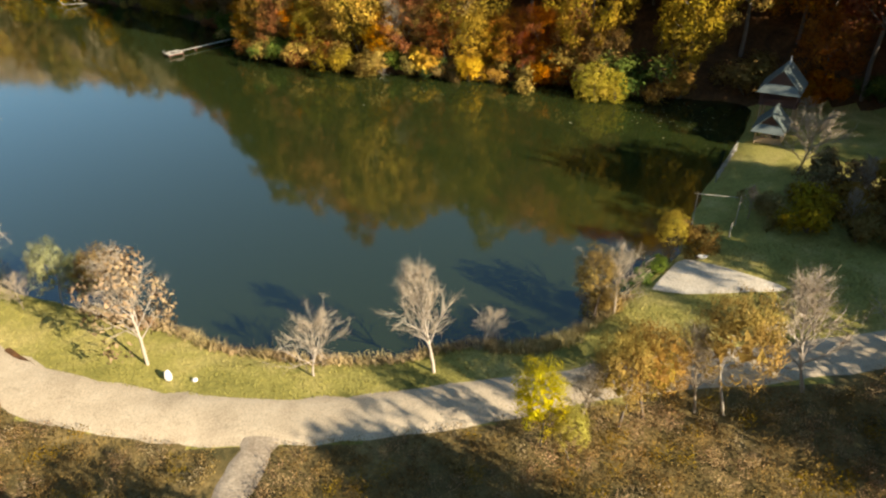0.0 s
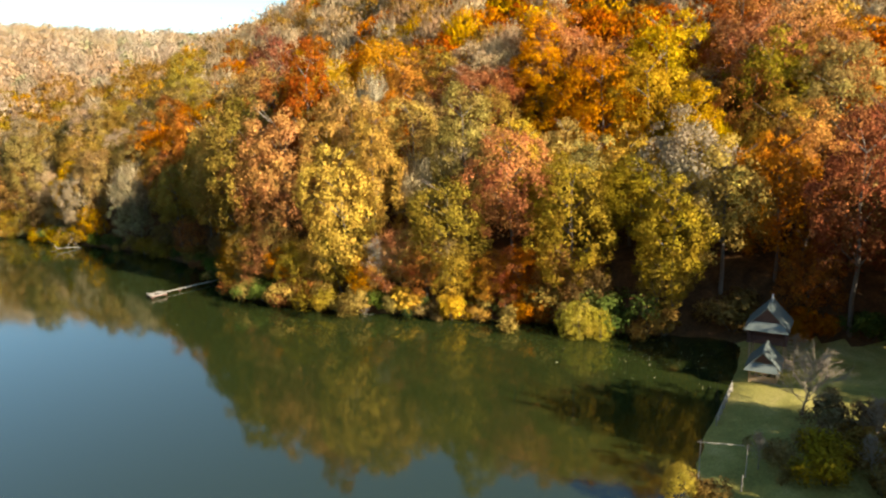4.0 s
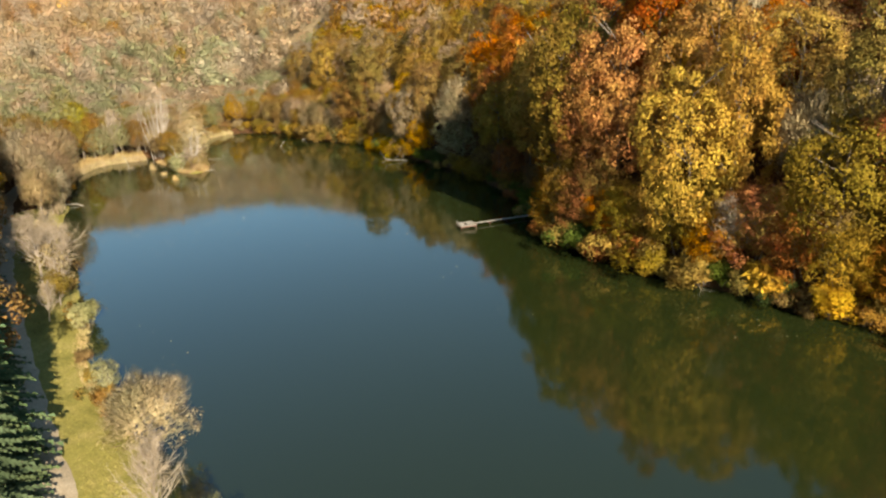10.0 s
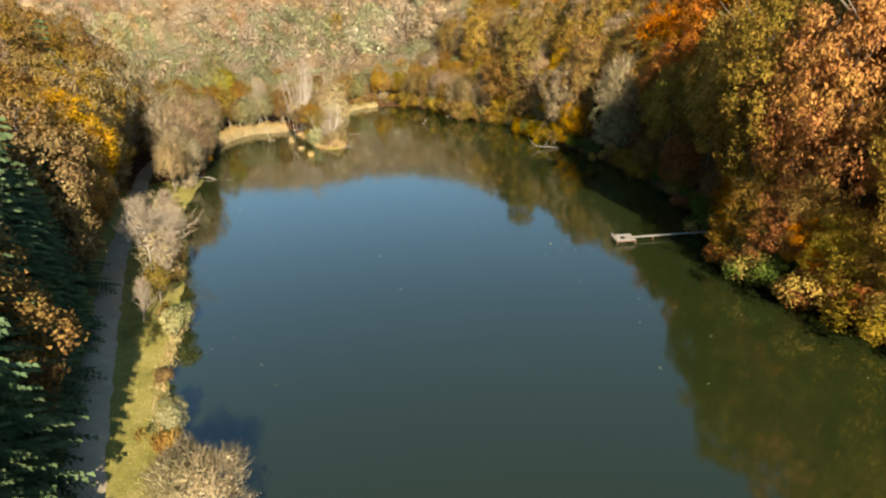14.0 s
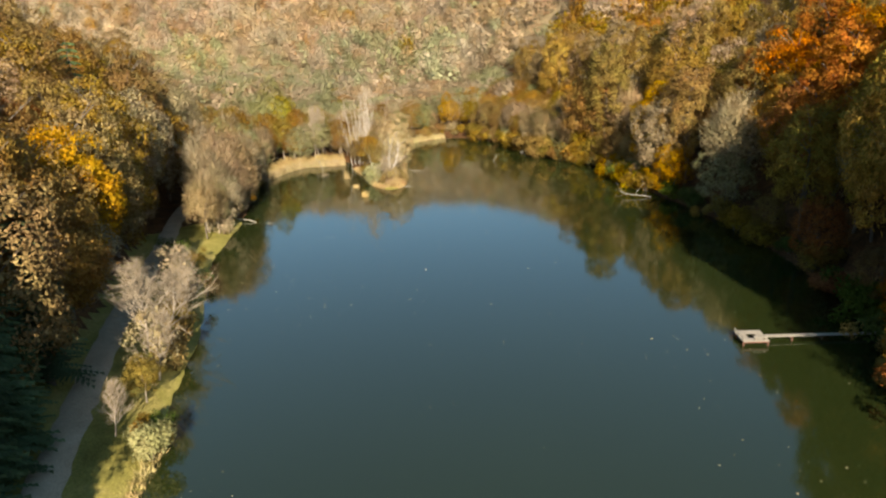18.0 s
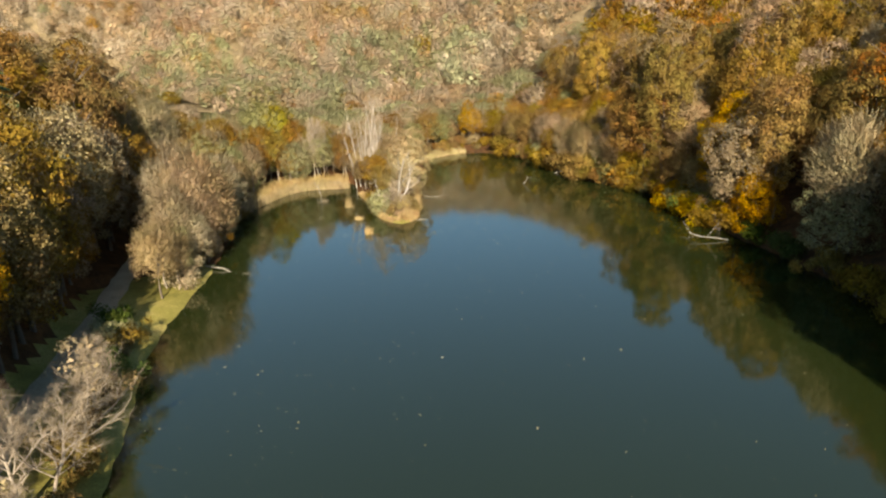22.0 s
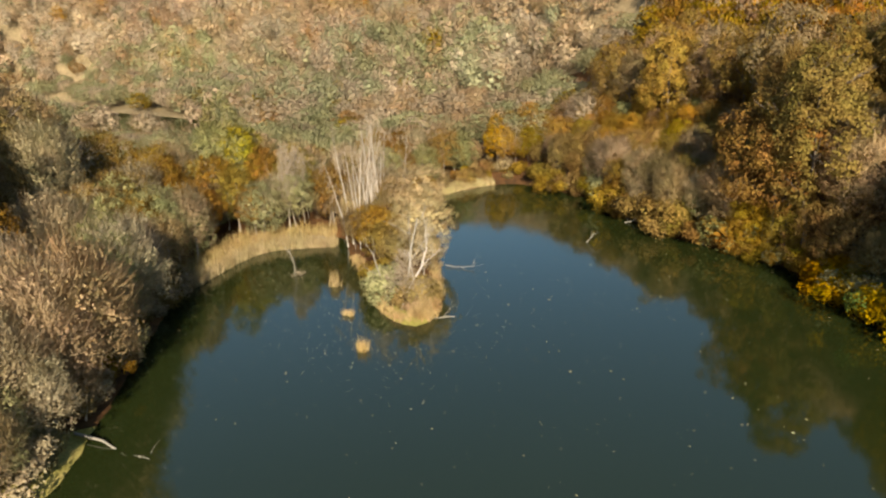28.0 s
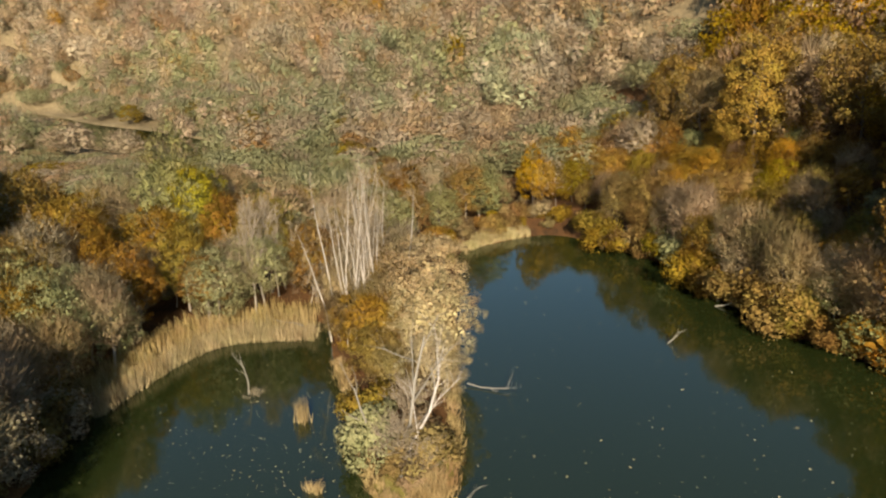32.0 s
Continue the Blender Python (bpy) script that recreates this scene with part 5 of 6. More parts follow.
small_tree(-184, 151, 19.0, 0, SAGE, "tall pale yellow-green poplar in the valley", 0.4, PALE, 0.9)
small_tree(-182.2, 152.6, 15.5, 1, LIME, "lime-yellow poplar in the valley", 1.4, PALE, 0.9)
X, Y = scatter(rng, -198, -160, 147, 206, 5.0)
dk, _ = line_distance(X, Y, np.vstack([LAKE, LAKE[:1]]))
ins = inside(X, Y, LAKE)
for k, (x, y) in enumerate(zip(X[(dk > 2.4) & ~ins], Y[(dk > 2.4) & ~ins])):
    if (x > -172 and y > 172) or (y < 158 and x > -163 - 0.4 * (158 - y)):
        continue
    m = pick(rng, [(SAGE, 2), (UMBER, 1.6), (GREYTAN, 2), (OLIVE, 1.5), (TAN, 1)])
    small_tree(x, y, rng.uniform(5.5, 10), 8 + k % 4, m, f"swamp thicket tree with {COLOUR_WORDS[m.name]} leaves", k * 1.1, PALE if k % 3 else BARK, rng.uniform(1.0, 1.25), (0, 0), "swamp thicket", "thicket_tree")


for k, p in enumerate(smooth_line([(-166, 180), (-170.8, 184), (-171, 191), (-168.6, 198.6), (-163, 202.4), (-156, 203)], 2.4)):
    for j in range(2):
        m = pick(rng, [(TAN, 2), (BRUSH, 2), (OLIVE, 1.4), (UMBER, 1.4)])
        bush(p[0] - 3.2 * j + rng.uniform(-0.8, 0.8), p[1] + 1.5 * j + rng.uniform(-0.8, 0.8), rng.uniform(1.4, 3.0), k % 5, m, "low dry shrub behind the reed bank", k * 1.3 + j, rng.uniform(1.0, 1.4), "shrubs behind the reeds")

# ---- reeds ----
def reed_bed(name, line, width, tall, n, seed, label):
    """Standing reed blades on a strip of the shore, one mesh."""
    rng = np.random.default_rng(seed)
    line = smooth_line(line, 0.5)
    i = rng.integers(0, len(line), n)
    tg = np.gradient(line, axis=0)
    nm = np.stack([-tg[:, 1], tg[:, 0]], 1) / np.linalg.norm(tg, axis=1)[:, None]
    p = line[i] + nm[i] * rng.uniform(-0.5, 0.5, n)[:, None] * width + rng.normal(size=(n, 2)) * 0.2
    z = np.maximum(height(p[:, 0], p[:, 1]), -0.15)
    hh = tall * rng.uniform(0.6, 1.15, n) * (1 + 0.45 * vnoise(p[:, 0], p[:, 1], 1.1, 2))
    a = rng.uniform(0, 6.28, n)
    w = np.stack([np.cos(a), np.sin(a)], 1) * rng.uniform(0.025, 0.07, n)[:, None]
    tip = p + rng.normal(size=(n, 2)) * 0.25
    V = np.stack([np.column_stack([p - w, z]), np.column_stack([p + w, z]), np.column_stack([tip, z + hh])], 1).reshape(-1, 3)
    tagged(new(name, mesh_np(name, V, tri_faces(n), [REED])), label, "reeds", kind="stuff")


reed_bed("reeds", [(-160.5, 132), (-165, 140.5), (-166, 146.5), (-163.4, 151), (-161, 153.5), (-160, 154.5)], 2.6, 1.45, 7000, 41, "dry golden reed bed along the cove")
reed_bed("reeds", [(-161.5, 130.5), (-167, 139.5), (-168.4, 146.8), (-166.4, 152.5), (-163, 156.5)], 4.6, 1.9, 3800, 48, "tall ragged reed belt behind the cove")
reed_bed("reeds", [(-168.8, 185), (-169, 190), (-167, 196.5)], 1.6, 1.3, 1500, 42, "dry golden reeds at the lake head")
reed_bed("reeds", [(-150, 165.5), (-142, 158), (-134, 151), (-130, 146), (-131.5, 143.6), (-136, 144.2), (-146, 149.6), (-153, 152.6)], 1.0, 0.75, 3600, 43, "dry tufted reeds edging the peninsula")
reed_bed("reeds", [(-132.5, 146.8), (-130.6, 145.2)], 2.4, 1.4, 1000, 44, "pale reed clump at the peninsula tip")
reed_bed("reeds", SOUTH_SHORE[3:13], 1.0, 0.55, 5200, 45, "yellowed grass tufts along the grassy bank")
reed_bed("reeds", [(-76, 71), (-66.5, 63.3), (-57, 58), (-50, 55)], 1.0, 0.45, 1500, 46, "yellowed grass tufts along the lake bank")
reed_bed("reeds", [(4, 38.4), (7.3, 38.2), (10, 39.2)], 1.6, 0.8, 1200, 47, "golden grass tufts at the waterline")

def chain_mesh(name, points, radii, mat, sides=6):
    """One continuous tapered stem through points."""
    ang = np.linspace(0, 2 * math.pi, sides, endpoint=False)
    V = np.vstack([np.column_stack([p[0] + np.cos(ang) * r, p[1] + np.sin(ang) * r, np.full(sides, p[2])]) for p, r in zip(points, radii)])
    F = [(k * sides + i, k * sides + (i + 1) % sides, (k + 1) * sides + (i + 1) % sides, (k + 1) * sides + i) for k in range(len(points) - 1) for i in range(sides)]
    return mesh_np(name, V, F, [mat], None, True)


# ---- peninsula ----
rng = np.random.default_rng(51)
segs, tw = [], []
for k in range(34):
    x, y = rng.normal(-155.2, 1.9), rng.normal(158.0, 1.6)
    h = rng.uniform(12.5, 18.5)
    p, d = np.array([x, y, 0.3]), np.array([rng.normal() * 0.05, rng.normal() * 0.05, 1.0])
    S, T = [], []
    for j in range(6):
        d = d + rng.normal(size=3) * np.array([0.05, 0.05, 0])
        q = p + d / np.linalg.norm(d) * h / 6
        S.append((p, q, 0.10 - 0.015 * j, 0.10 - 0.015 * (j + 1)))
        if j > 1:
            T += [(q, np.array([rng.normal() * 0.35, rng.normal() * 0.35, 1.0])) for _ in range(3)]
        p = q
    me = chain_mesh("trunk", np.array([S[0][0]] + [s[1] for s in S]) - (x, y, 0.3), [S[0][2]] + [s[3] for s in S], BIRCH)
    v = twig_spray(rng, [(a - np.array([x, y, 0.3]), b) for a, b in T], 7, 1.7, 0.02)
    plant("birch", x, y, [("trunk", me, BIRCH, ""), ("twig_crown", mesh_np("twig_crown", v, tri_faces(len(v) // 3), [TWIG]), None, "")], "leafless pale birch standing in a dense clump", "tree", "birch clump", 0, 1, 1, 0.25)
for k, (x, y, t) in enumerate(((-146.2, 158.6, 13.0), (-142.6, 156.2, 10.5), (-149.4, 161.2, 12.0), (-139.6, 153.8, 7.5), (-144.6, 156.0, 8.0))):
    small_tree(x, y, t, (8, 9, 10, 11, 9)[k], CREAM, "pale cream-leaved willow on the peninsula", k * 1.9, PALE, 1.15, (0, 6), "peninsula willows", "willow")
small_tree(-144.8, 151.6, 6.6, 1, OLIVE, "olive tree on the peninsula", 0.3, BARK, 1.2)
small_tree(-148.6, 154.0, 8.0, 3, UMBER, "brown leafy tree on the peninsula", 1.3, BARK, 1.2)
small_tree(-152.0, 155.4, 7.0, 2, BRUSH, "brown thicket tree on the peninsula", 2.3, BARK, 1.3)
for k, (x, y, t) in enumerate(((-150.2, 157.2, 8.5), (-152.6, 160.0, 9.0), (-156.2, 162.2, 9.5), (-158.4, 157.0, 7.5), (-155.0, 154.6, 6.0), (-147.0, 155.0, 6.5), (-142.6, 151.6, 5.5), (-161.5, 162.0, 9.0))):
    small_tree(x, y, t, 8 + k % 4, (BRUSH, UMBER, BRUSH, TAN)[k % 4], "brown thicket tree on the peninsula", k * 1.3, BARK, 1.05, (0, 0), "peninsula thicket", "thicket_tree")
small_tree(-159.0, 160.6, 9.0, 8, GREYTAN, "grey thicket tree on the peninsula", 2.9, BARK, 1.2)
bush(-138.2, 145.9, 4.4, 0, SAGE, "green leafy shrub near the peninsula tip", 0.4, 1.05)
bush(-140.6, 147.6, 3.6, 2, OLIVE, "olive shrub near the peninsula tip", 1.4, 1.1)
bush(-133.6, 147.9, 3.4, 1, BRUSH, "brown shrub at the peninsula tip", 2.4, 1.1)
bush(-135.8, 148.6, 3.0, 4, TAN, "tan shrub at the peninsula tip", 0.8, 1.2)
for k, (x, y, t) in enumerate(((-134.6, 146.2, 5.0), (-132.6, 146.4, 3.4), (-137.2, 149.4, 5.2))):
    bare_tree(x, y, t, 3 + k % 2, "tangled bare shrub on the peninsula", k * 2, TWIG, 1.2)
for k, (x, y) in enumerate(((-168.3, 152.2), (-171.0, 156.5), (-166.0, 160.5))):
    bare_tree(x, y, 14 - k, (1, 0, 2)[k], "tall thin pale birch above the reeds", k * 2.2, PALE, 0.62, (0, -5), "birch", "tree")


def dead_wood(name, x, y, z, way, length, radius, seed, label, mat=PALEWOOD, forks=2):
    """A fallen or leaning dead trunk with forked limbs, one mesh."""
    rng = np.random.default_rng(seed)
    segs, tips = [], []
    grow(rng, (0, 0, 0), way, length, radius, forks, forks, segs, tips, 0.5, (2, 5), 0.06, 0.45)
    ob = new(name, tube_mesh(name, segs, mat, 5))
    ob.location = (x, y, z)
    return tagged(ob, label, "dead wood")


dead_wood("dead_tree", -135.4, 146.0, 0.3, (0.10, 0.62, 0.62), 10.0, 0.17, 61, "leaning dead pale trunk on the peninsula")
bush(-134.4, 145.6, 2.0, 0, BRUSH, "dry brown shrub at the peninsula tip", 0.9, 1.3)
bush(-132.4, 145.8, 1.6, 2, TAN, "dry tan shrub at the peninsula tip", 2.9, 1.3)
dead_wood("dead_tree", -133.4, 144.8, 0.4, (-0.10, 0.62, 0.75), 8.5, 0.16, 73, "leaning bleached dead tree at the peninsula tip", BIRCH)
dead_wood("dead_tree", -137.2, 146.0, 0.3, (-0.02, 0.08, 1), 6.0, 0.12, 62, "upright dead pale trunk on the peninsula", PALEWOOD, 1)
dead_wood("fallen_branch", -130.6, 145.4, 0.05, (0.75, 0.5, 0.12), 4.2, 0.09, 63, "bleached branch in the water at the peninsula tip")
dead_wood("fallen_branch", -140.5, 158.5, 0.25, (0.8, 0.3, 0.1), 4.0, 0.07, 64, "bleached branch reaching over the water")
dead_wood("fallen_tree", -84.4, 167.2, 0.12, (-0.75, -0.66, 0.0), 5.4, 0.10, 65, "bleached fallen tree lying in the water")
dead_wood("fallen_tree", -134.6, 110.8, 0.4, (0.85, 0.5, 0.02), 9.0, 0.14, 66, "bleached branch reaching from the bank over water")
dead_wood("fallen_tree", -132.2, 178.4, 0.0, (0.5, 0.1, 0.5), 1.8, 0.09, 67, "small dead snag standing in the water")
dead_wood("fallen_tree", -133.4, 190.2, 0.0, (0.9, 0.2, 0.25), 2.6, 0.10, 68, "dead log at the waterline")
dead_wood("snag", -153.6, 143.6, 0.0, (-0.15, 0.1, 1), 3.4, 0.07, 69, "dead snag with dry twigs standing in the cove")
bare_tree(-153.2, 143.9, 2.4, 4, "tuft of dry twigs standing in the cove", 0.3, TWIG, 1.3)
for k, (x, y, t) in enumerate(((-146.4, 144.6, 1.7), (-137.8, 140.4, 1.0), (-129.7, 136.1, 1.4))):
    reed_bed("reed_tuft", [(x, y), (x + 0.6, y + 0.3)], 0.5, t, 110, 70 + k, "dry reed tuft standing in open water")
dead_wood("log", -165.2, 152.6, 0.9, (1, 0.25, 0), 4.5, 0.10, 71, "pale fallen log lying on the reeds", PALEWOOD, 0)
dead_wood("log", -10.8, 106.2, 0.1, (0.6, -0.8, 0.08), 4.0, 0.08, 72, "fallen branch trailing in the water")
bare_tree(-172.6, 193.5, 1.8, 4, "grey cut brush pile on the reed bank", 0.2, TWIG, 2.2)


# ---- piers ----
def plank_deck(parent, x0, x1, y0, y1, z, width, mat, along="x"):
    n = max(2, int(((y1 - y0) if along == "x" else (x1 - x0)) / width))
    for i in range(n):
        bm = bmesh.new()
        o = random.uniform(-0.05, 0.05)
        if along == "x":
            w = (y1 - y0) / n
            box(bm, ((x0 + x1) / 2 + o, y0 + w * (i + 0.5), z + o * 0.2), (x1 - x0, w * 0.93, 0.05), None, 0.008)
        else:
            w = (x1 - x0) / n
            box(bm, (x0 + w * (i + 0.5), (y0 + y1) / 2 + o, z + o * 0.2), (w * 0.93, y1 - y0, 0.05), None, 0.008)
        part("plank", bm, mat, parent)


def fishing_pier():
    """Square deck round an open well, with a long plank walkway to the shore."""
    root = new("fishing_pier")
    root.matrix_world = Matrix.Translation((-47.4, 119.8, 0.0)) @ Matrix.Rotation(radians(43), 4, "Z")
    tagged(root, "weathered grey wooden fishing pier with square deck", "pier")
    a, b = 1.32, 0.45
    plank_deck(root, -a, a, -a, -b, 0.5, 0.2, PALEWOOD)
    plank_deck(root, -a, a, b, a, 0.5, 0.2, PALEWOOD)
    plank_deck(root, -a, -b, -b, b, 0.5, 0.2, PALEWOOD)
    plank_deck(root, b, a, -b, b, 0.5, 0.2, PALEWOOD)
    plank_deck(root, a + 0.05, 12.5, -0.3, 0.3, 0.46, 0.2, PALEWOOD)
    for x, y in ((-1.22, -1.22), (-1.22, 1.22), (1.22, -1.22), (1.22, 1.22), (4, 0.22), (4, -0.22), (7, 0.22), (7, -0.22), (10, 0.22), (10, -0.22)):
        part("pile", rod(bmesh.new(), (x, y, -1.6), (x, y, 0.47), 0.08), DARKWOOD, root)
    for s in (-1.22, 1.22):
        part("beam", box(bmesh.new(), (0, s, 0.40), (2.55, 0.12, 0.14)), DARKWOOD, root)
    part("rail", box(bmesh.new(), (-1.25, 0, 0.86), (0.10, 2.55, 0.07), None, 0.01), PALEWOOD, root, "low end rail")
    for y in (-1.15, 0, 1.15):
        part("rail_post", box(bmesh.new(), (-1.25, y, 0.67), (0.07, 0.07, 0.36)), PALEWOOD, root)
    part("seat_board", box(bmesh.new(), (0.5, -0.9, 0.82), (1.3, 0.42, 0.06), None, 0.01), PALEWOOD, root, "pale seat board")
    for x in (0.0, 1.0):
        part("seat_support", box(bmesh.new(), (x, -0.9, 0.65), (0.1, 0.4, 0.28)), PALEWOOD, root)


fishing_pier()


def shore_platform(x, y, turn, label):
    root = new("fishing_platform")
    root.matrix_world = Matrix.Translation((x, y, 0)) @ Matrix.Rotation(turn, 4, "Z")
    tagged(root, label, "platform")
    plank_deck(root, -1.3, 1.3, -0.7, 0.9, 0.55, 0.2, PALEWOOD)
    for u in (-1.15, 1.15):
        for v in (-0.55, 0.7):
            part("pile", rod(bmesh.new(), (u, v, -0.8), (u, v, 0.52), 0.07), DARKWOOD, root)
    part("beam", box(bmesh.new(), (0, -0.72, 0.46), (2.7, 0.1, 0.12)), DARKWOOD, root)


shore_platform(4.6, 99.6, -0.35, "small wooden fishing platform on the wooded shore")


# ---- lookout hut and shelter ----
def slab(bm, pts, thick):
    """A flat board with thickness from corner points."""
    top = [bm.verts.new(p) for p in pts]
    n = (Vector(pts[1]) - Vector(pts[0])).cross(Vector(pts[2]) - Vector(pts[0])).normalized()
    low = [bm.verts.new(Vector(p) - n * thick) for p in pts]
    bm.faces.new(top)
    bm.faces.new(low[::-1])
    for i in range(len(pts)):
        j = (i + 1) % len(pts)
        bm.faces.new((top[j], top[i], low[i], low[j]))
    return bm


def steep_roof(root, w, d, z0, z1, over):
    """Two steep slopes with a skirt across the front gable."""
    hw, hd = w / 2 + over, d / 2 + over
    roof = part("roof", slab(bmesh.new(), [(0, -hd, z1), (hw, -hd, z0), (hw, hd, z0), (0, hd, z1)], 0.10), ROOF, root, "grey slate roof")
    part("roof_slope", slab(bmesh.new(), [(0, hd, z1), (-hw, hd, z0), (-hw, -hd, z0), (0, -hd, z1)], 0.10), ROOF, roof)
    zs = z0 + (z1 - z0) * 0.34
    f = 1 - 0.34
    part("roof_skirt", slab(bmesh.new(), [(hw * f, -hd + 0.1, zs), (-hw * f, -hd + 0.1, zs), (-hw, -hd - 0.7, z0 - 0.1), (hw, -hd - 0.7, z0 - 0.1)], 0.08), ROOF, roof)
    part("gable", slab(bmesh.new(), [(hw * f, -hd + 0.25, zs), (0, -hd + 0.25, z1 - 0.1), (-hw * f, -hd + 0.25, zs)], 0.06), DARKWOOD, root, "dark boarded gable")
    part("gable", slab(bmesh.new(), [(-hw * 0.95, hd - 0.25, z0), (0, hd - 0.25, z1 - 0.1), (hw * 0.95, hd - 0.25, z0)], 0.06), DARKWOOD, root)
    part("ridge_cap", box(bmesh.new(), (0, 0, z1 + 0.02), (0.22, 2 * hd, 0.08), None, 0.02), ROOF, roof)


def lookout_hut(x, y, turn):
    root = new("lookout_hut")
    root.matrix_world = Matrix.Translation((x, y, h1(x, y) - 0.1)) @ Matrix.Rotation(turn, 4, "Z") @ Matrix.Scale(0.8, 4)
    tagged(root, "dark wooden lookout hut on stilts with grey roof", "hut")
    w, d, zf = 4.6, 3.8, 4.0
    for u in (-1, 0, 1):
        for v in (-1, 1):
            part("stilt", box(bmesh.new(), (u * (w / 2 - 0.15), v * (d / 2 - 0.15), zf / 2), (0.24, 0.24, zf), None, 0.02), LOGWOOD, root, "brown timber stilt")
    for v in (-1, 1):
        part("floor_beam", box(bmesh.new(), (0, v * (d / 2 - 0.15), zf - 0.14), (w + 0.4, 0.2, 0.24)), DARKWOOD, root)
        part("brace", box(bmesh.new(), (0.95, v * (d / 2 - 0.15), zf * 0.5), (0.12, 0.12, 3.6), Matrix.Rotation(radians(32), 4, "Y")), LOGWOOD, root)
    plank_deck(root, -w / 2 - 0.2, w / 2 + 0.2, -d / 2 - 0.9, d / 2, zf + 0.03, 0.24, DARKWOOD)
    for i in range(12):
        u = -w / 2 + 0.1 + i * (w - 0.2) / 11
        part("wall_board", box(bmesh.new(), (u, d / 2 - 0.1, zf + 1.1), ((w - 0.2) / 11 * 0.95, 0.06, 2.1)), DARKWOOD, root)
    for s in (-1, 1):
        for i in range(9):
            v = -d / 2 + 0.2 + i * (d - 0.4) / 8
            part("wall_board", box(bmesh.new(), (s * (w / 2 - 0.1), v, zf + 1.1), (0.06, (d - 0.4) / 8 * 0.95, 2.1)), DARKWOOD, root)
    part("front_wall", box(bmesh.new(), (0, -d / 2 + 0.35, zf + 1.1), (w - 0.4, 0.08, 2.1)), DARKWOOD, root)
    for s in (-1, 1):
        part("corner_post", box(bmesh.new(), (s * (w / 2), -d / 2 - 0.75, zf + 1.1), (0.16, 0.16, 2.3)), DARKWOOD, root)
    for z in (0.5, 1.0):
        part("rail", box(bmesh.new(), (0, -d / 2 - 0.8, zf + z), (w + 0.2, 0.07, 0.1)), DARKWOOD, root, "dark red balcony rail")
    for i in range(15):
        part("baluster", box(bmesh.new(), (-w / 2 + 0.15 + i * (w - 0.3) / 14, -d / 2 - 0.8, zf + 0.52), (0.16, 0.03, 0.9)), DARKWOOD, root)
    steep_roof(root, w, d + 0.8, zf + 2.1, zf + 5.2, 0.55)
    part("chimney_pipe", rod(bmesh.new(), (0.2, 0.8, zf + 4.6), (0.2, 0.8, zf + 6.2), 0.09), STONE, root, "pale flue pipe")
    for i in range(9):
        part("stair_tread", box(bmesh.new(), (w / 2 + 0.6, d / 2 - 0.2 - i * 0.36, zf - 0.3 - i * 0.42), (0.9, 0.3, 0.05)), LOGWOOD, root)
    for s in (-0.42, 0.42):
        part("stair_stringer", box(bmesh.new(), (w / 2 + 0.6 + s, d / 2 - 1.7, zf / 2), (0.06, 0.18, 4.9), Matrix.Rotation(radians(-40.6), 4, "X")), LOGWOOD, root)


def picnic_shelter(x, y, turn):
    root = new("picnic_shelter")
    root.matrix_world = Matrix.Translation((x, y, h1(x, y) - 0.1)) @ Matrix.Rotation(turn, 4, "Z")
    tagged(root, "open picnic shelter with log bench and grey roof", "shelter")
    w, d = 2.6, 3.0
    for u in (-1, 1):
        for v in (-1, 1):
            part("post", rod(bmesh.new(), (u * w / 2, v * d / 2, -0.2), (u * w / 2, v * d / 2, 1.9), 0.1), LOGWOOD, root, "round log post")
    for k in range(4):
        part("log", rod(bmesh.new(), (-w / 2, -d / 2, 0.25 + 0.19 * k), (w / 2, -d / 2, 0.25 + 0.19 * k), 0.095), LOGWOOD, root)
        part("log", rod(bmesh.new(), (w / 2, -d / 2, 0.25 + 0.19 * k), (w / 2, d / 2, 0.25 + 0.19 * k), 0.095), LOGWOOD, root)
    part("table_top", box(bmesh.new(), (0, 0, 0.85), (0.9, 1.9, 0.07), None, 0.01), LOGWOOD, root)
    part("table_leg", box(bmesh.new(), (0, 0, 0.42), (0.2, 1.3, 0.8)), LOGWOOD, root)
    for s in (-0.8, 0.8):
        part("bench", box(bmesh.new(), (s, 0, 0.48), (0.32, 1.9, 0.07), None, 0.01), LOGWOOD, root)
        part("bench_leg", box(bmesh.new(), (s, 0, 0.22), (0.15, 1.2, 0.45)), LOGWOOD, root)
    steep_roof(root, w, d, 1.9, 3.7, 0.45)


lookout_hut(38.9, 76.2, radians(-32))
picnic_shelter(36.9, 72.6, radians(-32))

# ---- shore rail, gate frame, posts, stones ----
rail = tagged(new("shore_rail"), "pale weathered rail along the lake edge", "fence")
for i in range(7):
    t = i / 6
    x, y = 28.0 + 4.6 * t, 63.2 + 7.4 * t
    part("post", rod(bmesh.new(), (x, y, h1(x, y) - 0.3), (x, y, 1.25), 0.07), PALEWOOD, rail)
for i in range(6):
    t0, t1 = i / 6, (i + 1) / 6
    part("rail", rod(bmesh.new(), (28.0 + 4.6 * t0, 63.2 + 7.4 * t0, 1.15), (28.0 + 4.6 * t1, 63.2 + 7.4 * t1, 1.12), 0.06), PALEWOOD, rail)
    part("edge_board", box(bmesh.new(), (28.0 + 4.6 * (t0 + t1) / 2, 63.2 + 7.4 * (t0 + t1) / 2, 0.55), (1.5, 0.05, 0.3), Matrix.Rotation(math.atan2(7.4, 4.6), 4, "Z")), PALEWOOD, rail)
gate = tagged(new("pole_frame"), "tall frame of thin pale poles on the meadow", "frame")
part("upright", rod(bmesh.new(), (22.8, 53.9, 0.2), (23.0, 54.1, 3.9), 0.05, 0.035), PALEWOOD, gate)
